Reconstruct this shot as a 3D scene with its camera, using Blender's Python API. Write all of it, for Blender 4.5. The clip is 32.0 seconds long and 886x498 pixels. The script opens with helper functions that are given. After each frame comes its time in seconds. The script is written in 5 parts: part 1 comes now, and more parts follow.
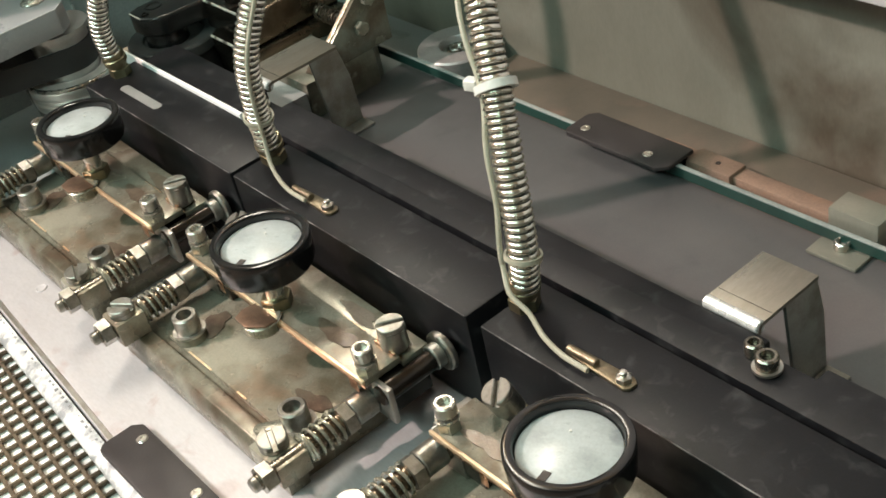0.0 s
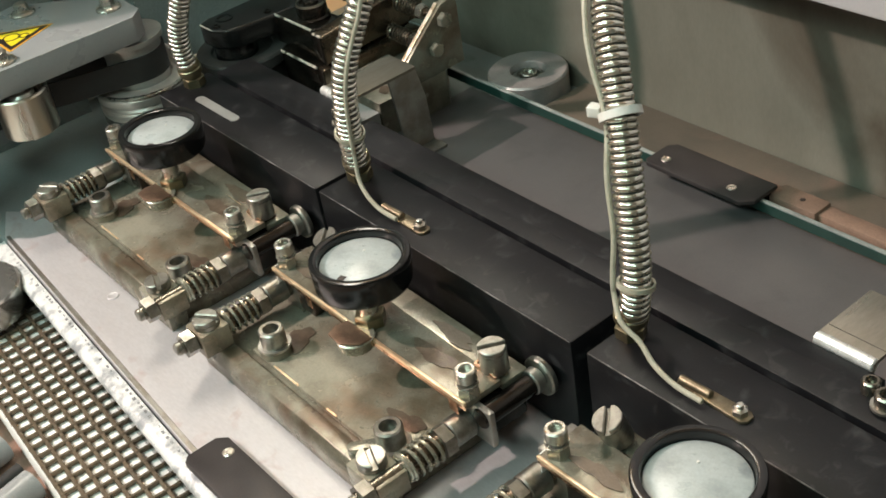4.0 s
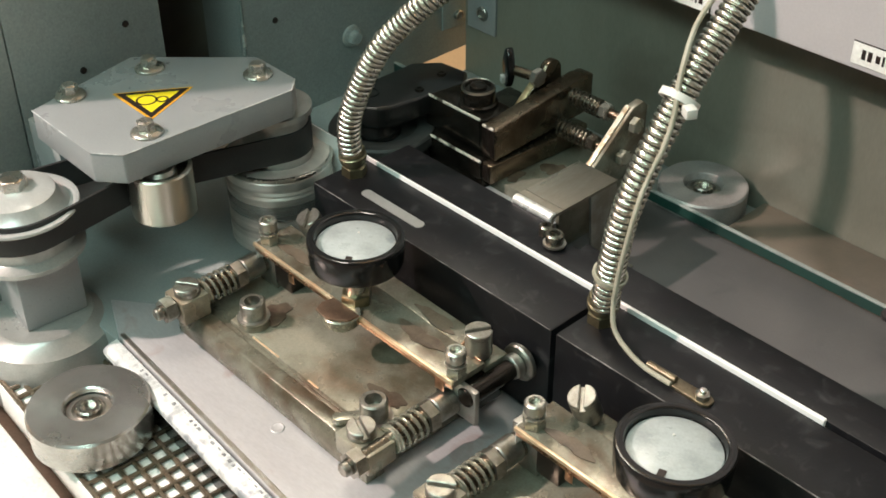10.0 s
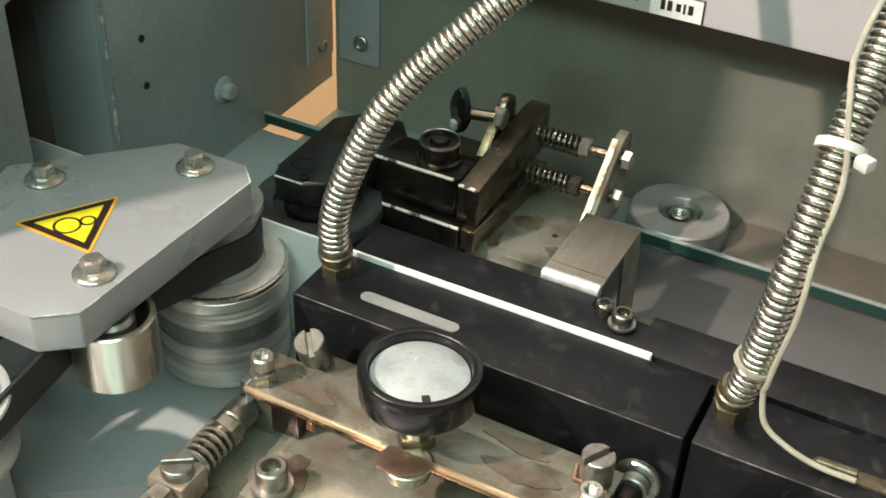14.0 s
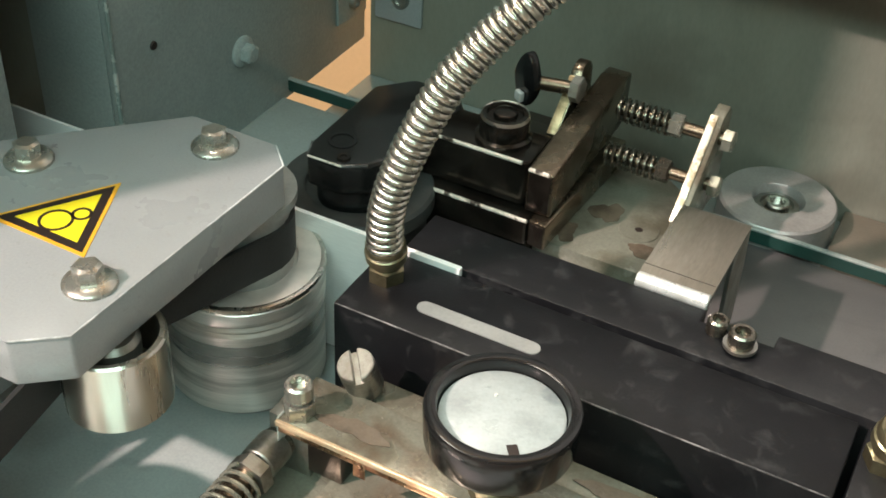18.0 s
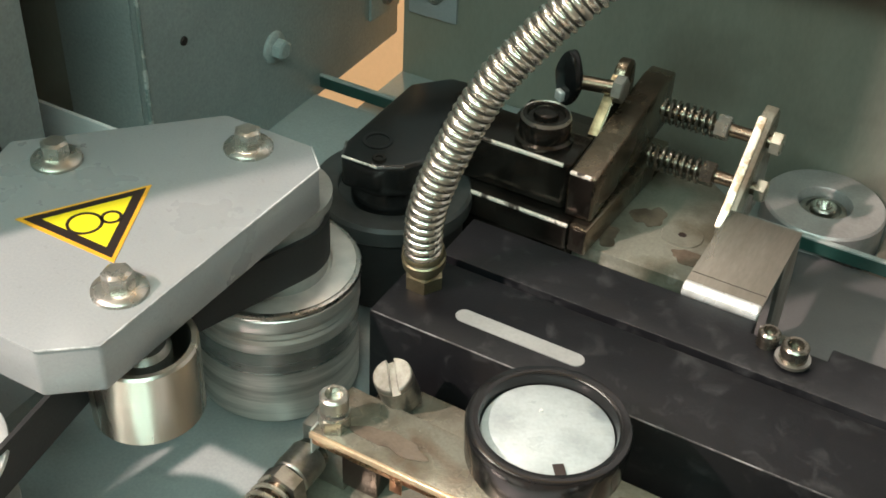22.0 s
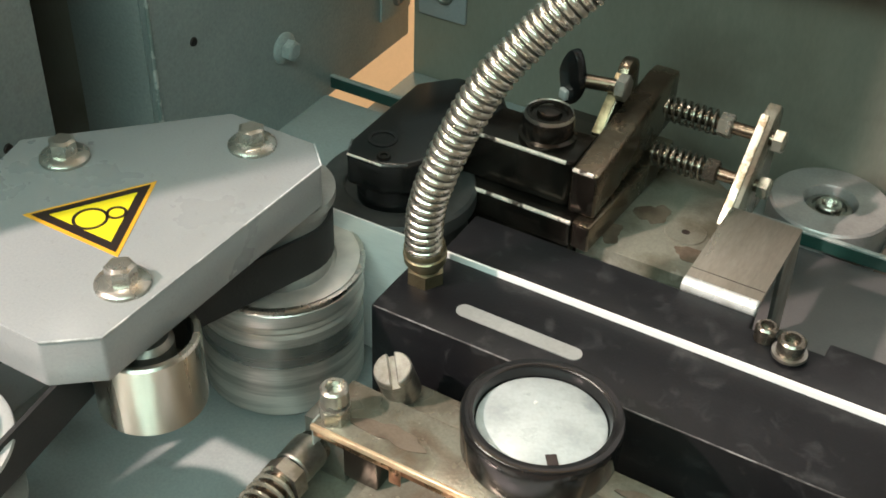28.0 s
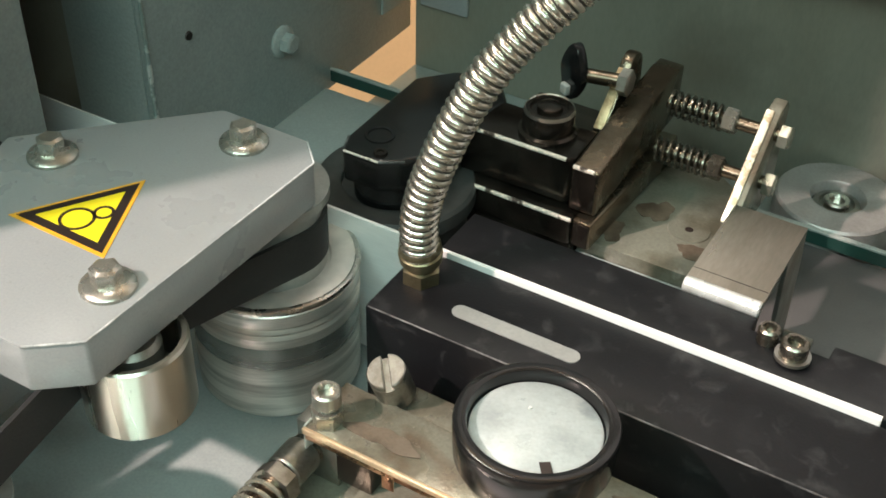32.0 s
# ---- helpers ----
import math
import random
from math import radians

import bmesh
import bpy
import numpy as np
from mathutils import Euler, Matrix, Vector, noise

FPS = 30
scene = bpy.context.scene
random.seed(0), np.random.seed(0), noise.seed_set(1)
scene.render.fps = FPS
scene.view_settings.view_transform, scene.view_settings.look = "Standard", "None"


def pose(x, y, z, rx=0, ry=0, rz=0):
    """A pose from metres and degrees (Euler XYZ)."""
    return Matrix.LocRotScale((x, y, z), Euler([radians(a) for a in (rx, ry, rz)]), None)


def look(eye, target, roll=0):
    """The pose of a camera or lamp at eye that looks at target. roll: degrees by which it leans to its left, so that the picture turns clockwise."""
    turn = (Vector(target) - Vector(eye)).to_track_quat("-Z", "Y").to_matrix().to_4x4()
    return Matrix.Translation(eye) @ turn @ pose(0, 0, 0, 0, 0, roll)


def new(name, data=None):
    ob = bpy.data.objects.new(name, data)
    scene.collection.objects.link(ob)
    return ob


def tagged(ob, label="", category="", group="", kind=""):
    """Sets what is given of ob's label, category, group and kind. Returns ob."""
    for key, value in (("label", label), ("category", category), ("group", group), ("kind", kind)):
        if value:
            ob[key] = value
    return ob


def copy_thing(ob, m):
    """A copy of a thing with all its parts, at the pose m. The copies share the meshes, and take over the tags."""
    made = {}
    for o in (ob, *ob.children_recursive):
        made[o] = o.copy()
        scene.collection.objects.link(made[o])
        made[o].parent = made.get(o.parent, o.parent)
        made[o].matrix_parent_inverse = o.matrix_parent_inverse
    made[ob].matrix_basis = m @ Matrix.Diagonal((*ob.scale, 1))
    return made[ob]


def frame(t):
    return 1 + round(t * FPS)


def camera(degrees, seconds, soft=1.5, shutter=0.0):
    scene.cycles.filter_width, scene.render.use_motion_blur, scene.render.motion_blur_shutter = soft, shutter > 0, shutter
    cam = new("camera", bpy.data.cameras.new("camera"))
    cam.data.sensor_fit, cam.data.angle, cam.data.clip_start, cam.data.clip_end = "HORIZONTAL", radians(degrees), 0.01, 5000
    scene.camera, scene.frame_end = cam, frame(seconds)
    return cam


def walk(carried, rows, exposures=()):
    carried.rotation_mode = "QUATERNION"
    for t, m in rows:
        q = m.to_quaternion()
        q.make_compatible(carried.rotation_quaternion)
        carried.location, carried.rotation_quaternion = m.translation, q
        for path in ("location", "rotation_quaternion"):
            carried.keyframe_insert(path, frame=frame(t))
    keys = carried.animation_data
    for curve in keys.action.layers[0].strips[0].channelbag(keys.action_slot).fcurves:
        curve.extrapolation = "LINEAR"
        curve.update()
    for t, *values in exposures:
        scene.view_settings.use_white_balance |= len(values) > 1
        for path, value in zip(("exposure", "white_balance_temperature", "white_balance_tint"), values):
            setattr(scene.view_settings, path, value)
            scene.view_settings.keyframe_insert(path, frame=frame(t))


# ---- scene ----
cam = camera(40.0, 32.0, soft=1.7)
# seconds, eye, heading, pitch, roll
PATH = [
    (0, 0.5329, -0.2206, 1.3336, 57.40, -36.08, -13.35),
    (0.5, 0.5194, -0.2262, 1.3336, 58.40, -36.04, -12.61),
    (1, 0.5094, -0.2364, 1.3380, 58.40, -35.66, -11.96),
    (1.5, 0.4959, -0.2485, 1.3406, 56.94, -35.64, -10.79),
    (2, 0.4896, -0.2579, 1.3422, 55.59, -35.67, -10.13),
    (2.5, 0.4932, -0.2557, 1.3431, 55.64, -35.67, -10.08),
    (3, 0.4946, -0.2555, 1.3396, 56.06, -35.39, -10.33),
    (3.5, 0.4961, -0.2593, 1.3405, 56.16, -35.16, -10.17),
    (5.5, 0.5023, -0.2626, 1.3416, 56.20, -35.00, -10.30),
    (6, 0.5003, -0.2640, 1.3422, 56.03, -35.02, -10.15),
    (6.5, 0.4951, -0.2652, 1.3397, 55.52, -34.98, -9.93),
    (7, 0.4798, -0.2680, 1.3403, 54.70, -35.10, -9.33),
    (7.5, 0.4399, -0.2805, 1.3436, 53.06, -35.49, -7.71),
    (8, 0.3897, -0.2915, 1.3402, 51.03, -35.55, -6.24),
    (8.5, 0.3494, -0.3065, 1.3439, 48.71, -35.32, -3.74),
    (9, 0.3303, -0.3248, 1.3498, 47.51, -35.36, -2.41),
    (9.5, 0.3068, -0.3377, 1.3516, 46.73, -34.93, -1.73),
    (10, 0.2833, -0.3345, 1.3568, 47.04, -35.34, -0.26),
    (10.5, 0.2839, -0.3129, 1.3566, 48.85, -35.25, -0.44),
    (11, 0.2752, -0.2998, 1.3521, 49.00, -35.72, -0.09),
    (11.5, 0.2193, -0.3101, 1.3498, 42.16, -36.03, 0.60),
    (12, 0.1761, -0.3170, 1.3462, 36.97, -36.32, 0.79),
    (12.5, 0.1366, -0.3288, 1.3410, 32.96, -36.51, 1.33),
    (13, 0.0953, -0.3355, 1.3363, 29.41, -36.28, 2.92),
    (13.5, 0.0646, -0.3425, 1.3309, 27.26, -36.10, 3.52),
    (14, 0.0608, -0.3422, 1.3284, 26.35, -36.06, 2.57),
    (14.5, 0.0456, -0.3422, 1.3225, 25.92, -36.42, 2.80),
    (16.5, -0.0044, -0.2802, 1.2800, 25.72, -37.44, 3.55),
    (17, -0.0057, -0.2779, 1.2768, 25.78, -37.57, 3.39),
    (17.5, -0.0055, -0.2787, 1.2780, 25.88, -37.58, 3.40),
    (18, -0.0023, -0.2774, 1.2793, 26.17, -37.66, 3.23),
    (18.5, -0.0023, -0.2764, 1.2772, 26.28, -37.63, 3.02),
    (19, -0.0045, -0.2750, 1.2772, 26.31, -37.71, 2.93),
    (19.5, -0.0054, -0.2745, 1.2764, 26.59, -37.81, 3.03),
    (20, -0.0061, -0.2714, 1.2763, 26.88, -37.93, 2.74),
    (20.5, -0.0057, -0.2716, 1.2771, 27.24, -37.94, 2.76),
    (21, -0.0095, -0.2718, 1.2759, 27.24, -37.94, 3.02),
    (21.5, -0.0126, -0.2686, 1.2751, 27.40, -38.03, 3.04),
    (22, -0.0152, -0.2674, 1.2733, 27.34, -38.06, 3.03),
    (22.5, -0.0157, -0.2665, 1.2735, 27.44, -38.15, 2.85),
    (23, -0.0134, -0.2692, 1.2742, 27.55, -38.03, 2.68),
    (23.5, -0.0110, -0.2717, 1.2748, 27.73, -37.91, 2.45),
    (24, -0.0076, -0.2739, 1.2775, 27.90, -37.82, 2.41),
    (24.5, -0.0020, -0.2769, 1.2780, 28.04, -37.57, 2.51),
    (26.5, -0.0045, -0.2751, 1.2764, 28.18, -37.64, 2.30),
    (27, -0.0050, -0.2715, 1.2759, 28.49, -37.92, 2.18),
    (27.5, -0.0057, -0.2700, 1.2762, 28.70, -38.15, 2.33),
    (28, -0.0042, -0.2685, 1.2750, 28.96, -37.93, 2.02),
    (28.5, -0.0070, -0.2674, 1.2769, 29.05, -38.20, 2.11),
    (29, -0.0074, -0.2655, 1.2760, 29.23, -38.18, 1.97),
    (29.5, -0.0068, -0.2613, 1.2742, 29.54, -38.24, 1.56),
    (30, -0.0075, -0.2585, 1.2743, 29.77, -38.41, 1.47),
    (30.5, -0.0100, -0.2569, 1.2734, 30.04, -38.49, 1.72),
    (31, -0.0088, -0.2559, 1.2736, 30.15, -38.64, 1.70),
    (31.5, -0.0075, -0.2554, 1.2734, 30.32, -38.67, 1.46),
    (32, -0.0037, -0.2576, 1.2728, 29.71, -38.49, 1.59),
]


def eye_pose(x, y, z, yaw, pitch, roll):
    return pose(x, y, z, 0, 0, yaw) @ pose(0, 0, 0, 90 + pitch, 0, 0) @ pose(0, 0, 0, 0, 0, roll)


# the clip's camera sets its own exposure as the view changes
EXPOSURES = [(0.0, 0.0), (1.0, -0.03), (2.0, -0.14), (3.0, -0.22), (6.0, -0.25), (7.0, -0.25), (8.0, -0.18), (9.0, -0.12), (10.0, -0.21), (11.0, -0.06), (12.0, 0.12), (14.0, 0.04), (17.0, 0.15), (24.0, 0.14), (28.0, 0.11), (29.0, 0.08), (31.0, 0.15), (32.0, 0.09)]
walk(cam, [(t, eye_pose(*row)) for t, *row in PATH], EXPOSURES)

# ---- light ----
world = bpy.data.worlds.new("hall_light")
scene.world = world
world.use_nodes = True
world.node_tree.nodes["Background"].inputs[0].default_value = (0.37, 0.58, 0.52, 1)
world.node_tree.nodes["Background"].inputs[1].default_value = 0.28


def area_lamp(name, eye, target, sx, sy, watts, color):
    data = bpy.data.lights.new(name, "AREA")
    data.shape, data.size, data.size_y, data.energy, data.color = "RECTANGLE", sx, sy, watts, color
    ob = new(name, data)
    ob.matrix_world = look(eye, target)
    return ob


KEY = (-1.0, -1.2, 2.4)
area_lamp("hall_lamp_key", KEY, (0.0, 0.05, 0.95), 0.05, 0.05, 57, (0.95, 0.75, 0.69))
# added cool fill that lifts the shaded sides, not a known fixture
area_lamp("fill_lamp_far", (0.2, -1.5, 2.70), (-0.1, 0.0, 0.95), 2.4, 0.6, 53, (0.69, 1.0, 0.92))
# added lamp that brightens the beige wall beyond the opening
area_lamp("fill_lamp_west", (-1.0, 0.45, 2.70), (-0.75, 0.75, 0.5), 1.2, 0.2, 30, (1.0, 0.93, 0.80))

# ---- materials ----


def nodes_of(name):
    m = bpy.data.materials.new(name)
    m.use_nodes = True
    nt = m.node_tree
    return m, nt, nt.nodes["Principled BSDF"]


def surface(name, base, dark=None, rough=0.5, metal=0.0, scale=40.0, fine=600.0, stain=0.5, bump=0.15, spread=0.12,
            stretch=(1, 1, 1), edge=(0.42, 0.62), gloss=0.5, third=None, third_edge=(0.55, 0.70), third_scale=2.3):
    """A worn surface: base colour with stains of a second colour, fine grain, uneven roughness and relief."""
    m, nt, b = nodes_of(name)
    n, l = nt.nodes.new, nt.links.new
    tex, mp = n("ShaderNodeTexCoord"), n("ShaderNodeMapping")
    mp.inputs["Scale"].default_value = stretch
    l(tex.outputs["Object"], mp.inputs["Vector"])
    big, small = n("ShaderNodeTexNoise"), n("ShaderNodeTexNoise")
    big.inputs["Scale"].default_value, big.inputs["Detail"].default_value, big.inputs["Roughness"].default_value = scale, 6, 0.6
    small.inputs["Scale"].default_value, small.inputs["Detail"].default_value = fine, 3
    for tx in (big, small):
        l(mp.outputs["Vector"], tx.inputs["Vector"])
    ramp = n("ShaderNodeMapRange")
    ramp.inputs["From Min"].default_value, ramp.inputs["From Max"].default_value = edge
    ramp.inputs["To Max"].default_value = stain
    l(big.outputs["Fac"], ramp.inputs["Value"])
    mix = n("ShaderNodeMix")
    mix.data_type = "RGBA"
    mix.inputs["A"].default_value = (*base, 1)
    mix.inputs["B"].default_value = (*(dark or [c * 0.6 for c in base]), 1)
    l(ramp.outputs["Result"], mix.inputs["Factor"])
    if third:
        tn, tr, tm = n("ShaderNodeTexNoise"), n("ShaderNodeMapRange"), n("ShaderNodeMix")
        tn.inputs["Scale"].default_value, tn.inputs["Detail"].default_value, tn.inputs["Distortion"].default_value = scale * third_scale, 5, 0.6
        l(tex.outputs["Object"], tn.inputs["Vector"])
        tr.inputs["From Min"].default_value, tr.inputs["From Max"].default_value = third_edge
        l(tn.outputs["Fac"], tr.inputs["Value"])
        tm.data_type = "RGBA"
        l(tr.outputs["Result"], tm.inputs["Factor"])
        l(mix.outputs["Result"], tm.inputs["A"])
        tm.inputs["B"].default_value = (*third, 1)
        mix = tm
    grain = n("ShaderNodeMapRange")
    grain.inputs["To Min"].default_value, grain.inputs["To Max"].default_value = 1 - spread * 2, 1 + spread * 2
    l(small.outputs["Fac"], grain.inputs["Value"])
    hsv = n("ShaderNodeHueSaturation")
    l(mix.outputs["Result"], hsv.inputs["Color"])
    l(grain.outputs["Result"], hsv.inputs["Value"])
    l(hsv.outputs["Color"], b.inputs["Base Color"])
    rg = n("ShaderNodeMapRange")
    rg.inputs["To Min"].default_value, rg.inputs["To Max"].default_value = max(rough - 0.13, 0.03), min(rough + 0.17, 1)
    l(big.outputs["Fac"], rg.inputs["Value"])
    l(rg.outputs["Result"], b.inputs["Roughness"])
    b.inputs["Metallic"].default_value = metal
    b.inputs["Specular IOR Level"].default_value = gloss
    bp = n("ShaderNodeBump")
    bp.inputs["Strength"].default_value, bp.inputs["Distance"].default_value = bump, 0.0006
    l(small.outputs["Fac"], bp.inputs["Height"])
    l(bp.outputs["Normal"], b.inputs["Normal"])
    return m


PAINT = surface("grey_green_paint", (0.315, 0.352, 0.340), (0.245, 0.278, 0.268), rough=0.36, scale=9, fine=700, stain=0.8, bump=0.30, spread=0.13, third=(0.29, 0.33, 0.315), third_edge=(0.70, 0.75), third_scale=24)
WALL = surface("dull_grey_panel", (0.258, 0.252, 0.208), (0.190, 0.182, 0.146), rough=0.38, metal=0.30, scale=6, fine=700, stain=0.9, bump=0.1, spread=0.05, stretch=(1, 1, 0.35), third=(0.11, 0.088, 0.064), third_edge=(0.50, 0.72), third_scale=1.2)
# one deck paint in two tones: DECK lightened for its reflections, REARDECK darkened
DECK = surface("lightened_deck_paint", (0.355, 0.385, 0.378), (0.295, 0.322, 0.316), rough=0.15, scale=14, fine=900, stain=0.6, bump=0.05, spread=0.07, third=(0.20, 0.215, 0.21), third_edge=(0.62, 0.82), third_scale=3.0)
REARDECK = surface("darkened_deck_paint", (0.108, 0.105, 0.105), (0.082, 0.079, 0.079), rough=0.34, scale=14, fine=900, stain=0.6, bump=0.08, spread=0.06, third=(0.075, 0.075, 0.075), third_edge=(0.60, 0.80), third_scale=3.0)
LIGHTPANEL = surface("light_grey_hood", (0.58, 0.56, 0.57), (0.49, 0.47, 0.48), rough=0.5, scale=7, fine=700, stain=0.5, bump=0.08, spread=0.04)
CHANNEL = surface("brown_primed_strip", (0.150, 0.122, 0.094), (0.085, 0.075, 0.060), rough=0.30, scale=9, fine=700, stain=0.8, bump=0.1, spread=0.06, third=(0.19, 0.13, 0.10), third_edge=(0.56, 0.72))
PLATE = surface("bare_aluminium_plate", (0.53, 0.52, 0.535), (0.42, 0.395, 0.40), rough=0.42, metal=0.25, scale=18, fine=800, stain=0.6, bump=0.12, spread=0.06, stretch=(0.35, 1, 1), third=(0.40, 0.30, 0.29), third_edge=(0.60, 0.78))
BLACK = surface("black_anodised_bar", (0.0058, 0.0058, 0.0070), (0.028, 0.0285, 0.0305), rough=0.44, scale=13, fine=1200, stain=0.75, bump=0.10, spread=0.15, gloss=0.28, edge=(0.50, 0.78), third=(0.034, 0.034, 0.035), third_edge=(0.56, 0.80), third_scale=9)
BLACKPLASTIC = surface("black_plastic", (0.008, 0.0078, 0.008), (0.016, 0.015, 0.015), rough=0.11, scale=60, fine=900, bump=0.04, spread=0.08, gloss=0.40)
RUBBER = surface("black_rubber", (0.018, 0.018, 0.018), (0.035, 0.035, 0.034), rough=0.62, scale=60, fine=900, bump=0.2, spread=0.1)
STEEL = surface("bright_steel", (0.62, 0.60, 0.56), (0.42, 0.38, 0.31), rough=0.26, metal=1.0, scale=90, fine=1500, stain=0.6, bump=0.06, spread=0.05)
DULLSTEEL = surface("dull_steel", (0.40, 0.39, 0.36), (0.24, 0.21, 0.17), rough=0.40, metal=0.9, scale=60, fine=1200, stain=0.7, bump=0.12, spread=0.08)
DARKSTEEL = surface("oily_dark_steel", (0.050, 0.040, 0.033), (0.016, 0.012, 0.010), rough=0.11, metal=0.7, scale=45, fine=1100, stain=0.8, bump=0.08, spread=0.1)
JAWSTEEL = surface("brown_worn_steel", (0.225, 0.178, 0.130), (0.105, 0.078, 0.054), rough=0.25, metal=0.92, scale=40, fine=1100, stain=0.8, bump=0.1, spread=0.1)
CONDUIT = surface("galvanised_conduit", (0.72, 0.705, 0.63), (0.50, 0.47, 0.385), rough=0.24, metal=1.0, scale=120, fine=1500, stain=0.5, bump=0.05, spread=0.05)
BRASS = surface("tarnished_brass", (0.30, 0.265, 0.165), (0.16, 0.13, 0.075), rough=0.32, metal=0.9, scale=80, fine=1200, stain=0.7, bump=0.08, spread=0.08)
POLISHED = surface("polished_steel", (0.56, 0.54, 0.48), (0.42, 0.40, 0.34), rough=0.27, metal=1.0, scale=40, fine=900, stain=0.3, bump=0.03, spread=0.02, stretch=(1.6, 1.6, 0.15))
GLUEPLATE = surface("resin_stained_steel", (0.265, 0.258, 0.205), (0.088, 0.068, 0.042), rough=0.25, metal=0.40, scale=34, fine=900, stain=0.95, bump=0.18, spread=0.14, edge=(0.42, 0.66), third=(0.135, 0.088, 0.058), third_edge=(0.50, 0.74), third_scale=1.35)
GLUELIGHT = surface("pale_resin_steel", (0.39, 0.37, 0.295), (0.155, 0.128, 0.085), rough=0.25, metal=0.40, scale=30, fine=900, stain=0.95, bump=0.15, spread=0.12, edge=(0.40, 0.64), third=(0.24, 0.150, 0.095), third_edge=(0.52, 0.86), third_scale=1.35)
PALEBRASS = surface("pale_brass", (0.42, 0.415, 0.345), (0.22, 0.205, 0.155), rough=0.24, metal=0.7, scale=90, fine=1200, stain=0.7, bump=0.08, spread=0.08)
GOLDEDGE = surface("bright_gold_edge", (0.95, 0.76, 0.52), (0.75, 0.45, 0.26), rough=0.30, metal=0.7, scale=50, fine=1200, stain=0.7, bump=0.06)
COPPER = surface("copper_edge", (0.72, 0.46, 0.31), (0.40, 0.22, 0.13), rough=0.27, metal=1.0, scale=60, fine=1200, stain=0.7, bump=0.06)
DULLCOPPER = surface("dull_copper", (0.42, 0.27, 0.19), (0.20, 0.13, 0.09), rough=0.36, metal=0.8, scale=60, fine=1200, stain=0.8, bump=0.1)
ZINC = surface("dull_zinc", (0.52, 0.50, 0.45), (0.34, 0.32, 0.27), rough=0.26, metal=0.85, scale=140, fine=1500, stain=0.7, bump=0.08, spread=0.06)
BRUSHED = surface("brushed_steel", (0.33, 0.305, 0.255), (0.20, 0.18, 0.145), rough=0.29, metal=0.88, scale=40, fine=1200, stain=0.7, bump=0.12, spread=0.09, stretch=(1, 0.2, 1))
LEVEREDGE = surface("mottled_bright_edge", (0.80, 0.73, 0.60), (0.38, 0.28, 0.17), rough=0.35, metal=0.4, scale=170, fine=1500, stain=0.95, bump=0.1, edge=(0.46, 0.56))
LIPMETAL = surface("bright_lip_metal", (0.80, 0.80, 0.78), (0.55, 0.54, 0.50), rough=0.28, metal=0.45, scale=70, fine=900, stain=0.7, bump=0.1, spread=0.05)
# pale colour that paints in broken edge highlights
EDGEGLINT = surface("broken_edge_glint", (0.92, 0.82, 0.72), (0.06, 0.045, 0.036), rough=0.25, metal=0.25, scale=110, fine=1200, stain=1.0, bump=0.1, spread=0.08, edge=(0.54, 0.60))
DIALFACE = surface("pale_dial_face", (0.38, 0.42, 0.42), (0.27, 0.30, 0.30), rough=0.30, scale=70, fine=900, stain=0.8, bump=0.03, spread=0.08, third=(0.22, 0.25, 0.26), third_edge=(0.58, 0.70), third_scale=0.9)
PAPER = surface("white_paper_block", (0.86, 0.86, 0.84), (0.76, 0.76, 0.75), rough=0.8, scale=30, fine=1500, stain=0.4, bump=0.2, spread=0.05, stretch=(0.1, 4, 1))
DRUM = surface("worn_aluminium_drum", (0.80, 0.74, 0.69), (0.38, 0.345, 0.315), rough=0.33, metal=0.70, scale=22, fine=500, stain=0.9, bump=0.1, spread=0.10, stretch=(0.35, 0.35, 6), edge=(0.44, 0.60))
GREYPAINT = surface("light_grey_enamel", (0.300, 0.310, 0.314), (0.268, 0.280, 0.284), rough=0.28, scale=14, fine=1200, stain=0.5, bump=0.05, spread=0.06, third=(0.26, 0.27, 0.265), third_edge=(0.62, 0.72), third_scale=30)
GREYCAP = surface("pale_grey_roller", (0.46, 0.46, 0.44), (0.32, 0.32, 0.305), rough=0.30, metal=0.45, scale=30, fine=800, stain=0.6, bump=0.08, spread=0.07)
ROLLERSTEEL = surface("machined_roller_steel", (0.66, 0.65, 0.625), (0.40, 0.39, 0.365), rough=0.22, metal=0.88, scale=26, fine=800, stain=0.8, bump=0.10, spread=0.10)
ARMBLACK = surface("glossy_black_casting", (0.010, 0.0095, 0.0095), (0.020, 0.019, 0.018), rough=0.20, scale=40, fine=700, stain=0.6, bump=0.12, spread=0.10, gloss=0.6)
CLAMPBASE = surface("oily_olive_plate", (0.21, 0.205, 0.165), (0.115, 0.102, 0.072), rough=0.34, metal=0.35, scale=34, fine=900, stain=0.95, bump=0.15, spread=0.12, edge=(0.44, 0.60), third=(0.26, 0.25, 0.21), third_edge=(0.60, 0.66), third_scale=1.6)
TANEDGE = surface("worn_tan_edge", (0.62, 0.47, 0.28), (0.30, 0.20, 0.11), rough=0.36, metal=0.5, scale=200, fine=1400, stain=0.8, bump=0.1)
HOSEGROOVE = surface("dark_hose_groove", (0.055, 0.050, 0.040), (0.03, 0.027, 0.022), rough=0.6, metal=0.2, scale=120, fine=1500, stain=0.5, bump=0.05)
SCREWSTEEL = surface("dull_screw_steel", (0.38, 0.37, 0.335), (0.15, 0.14, 0.115), rough=0.33, metal=0.9, scale=120, fine=1500, stain=0.7, bump=0.1, spread=0.08)
GREENBELT = surface("green_belt", (0.010, 0.045, 0.036), (0.012, 0.030, 0.026), rough=0.45, scale=50, fine=900, stain=0.5, bump=0.1)
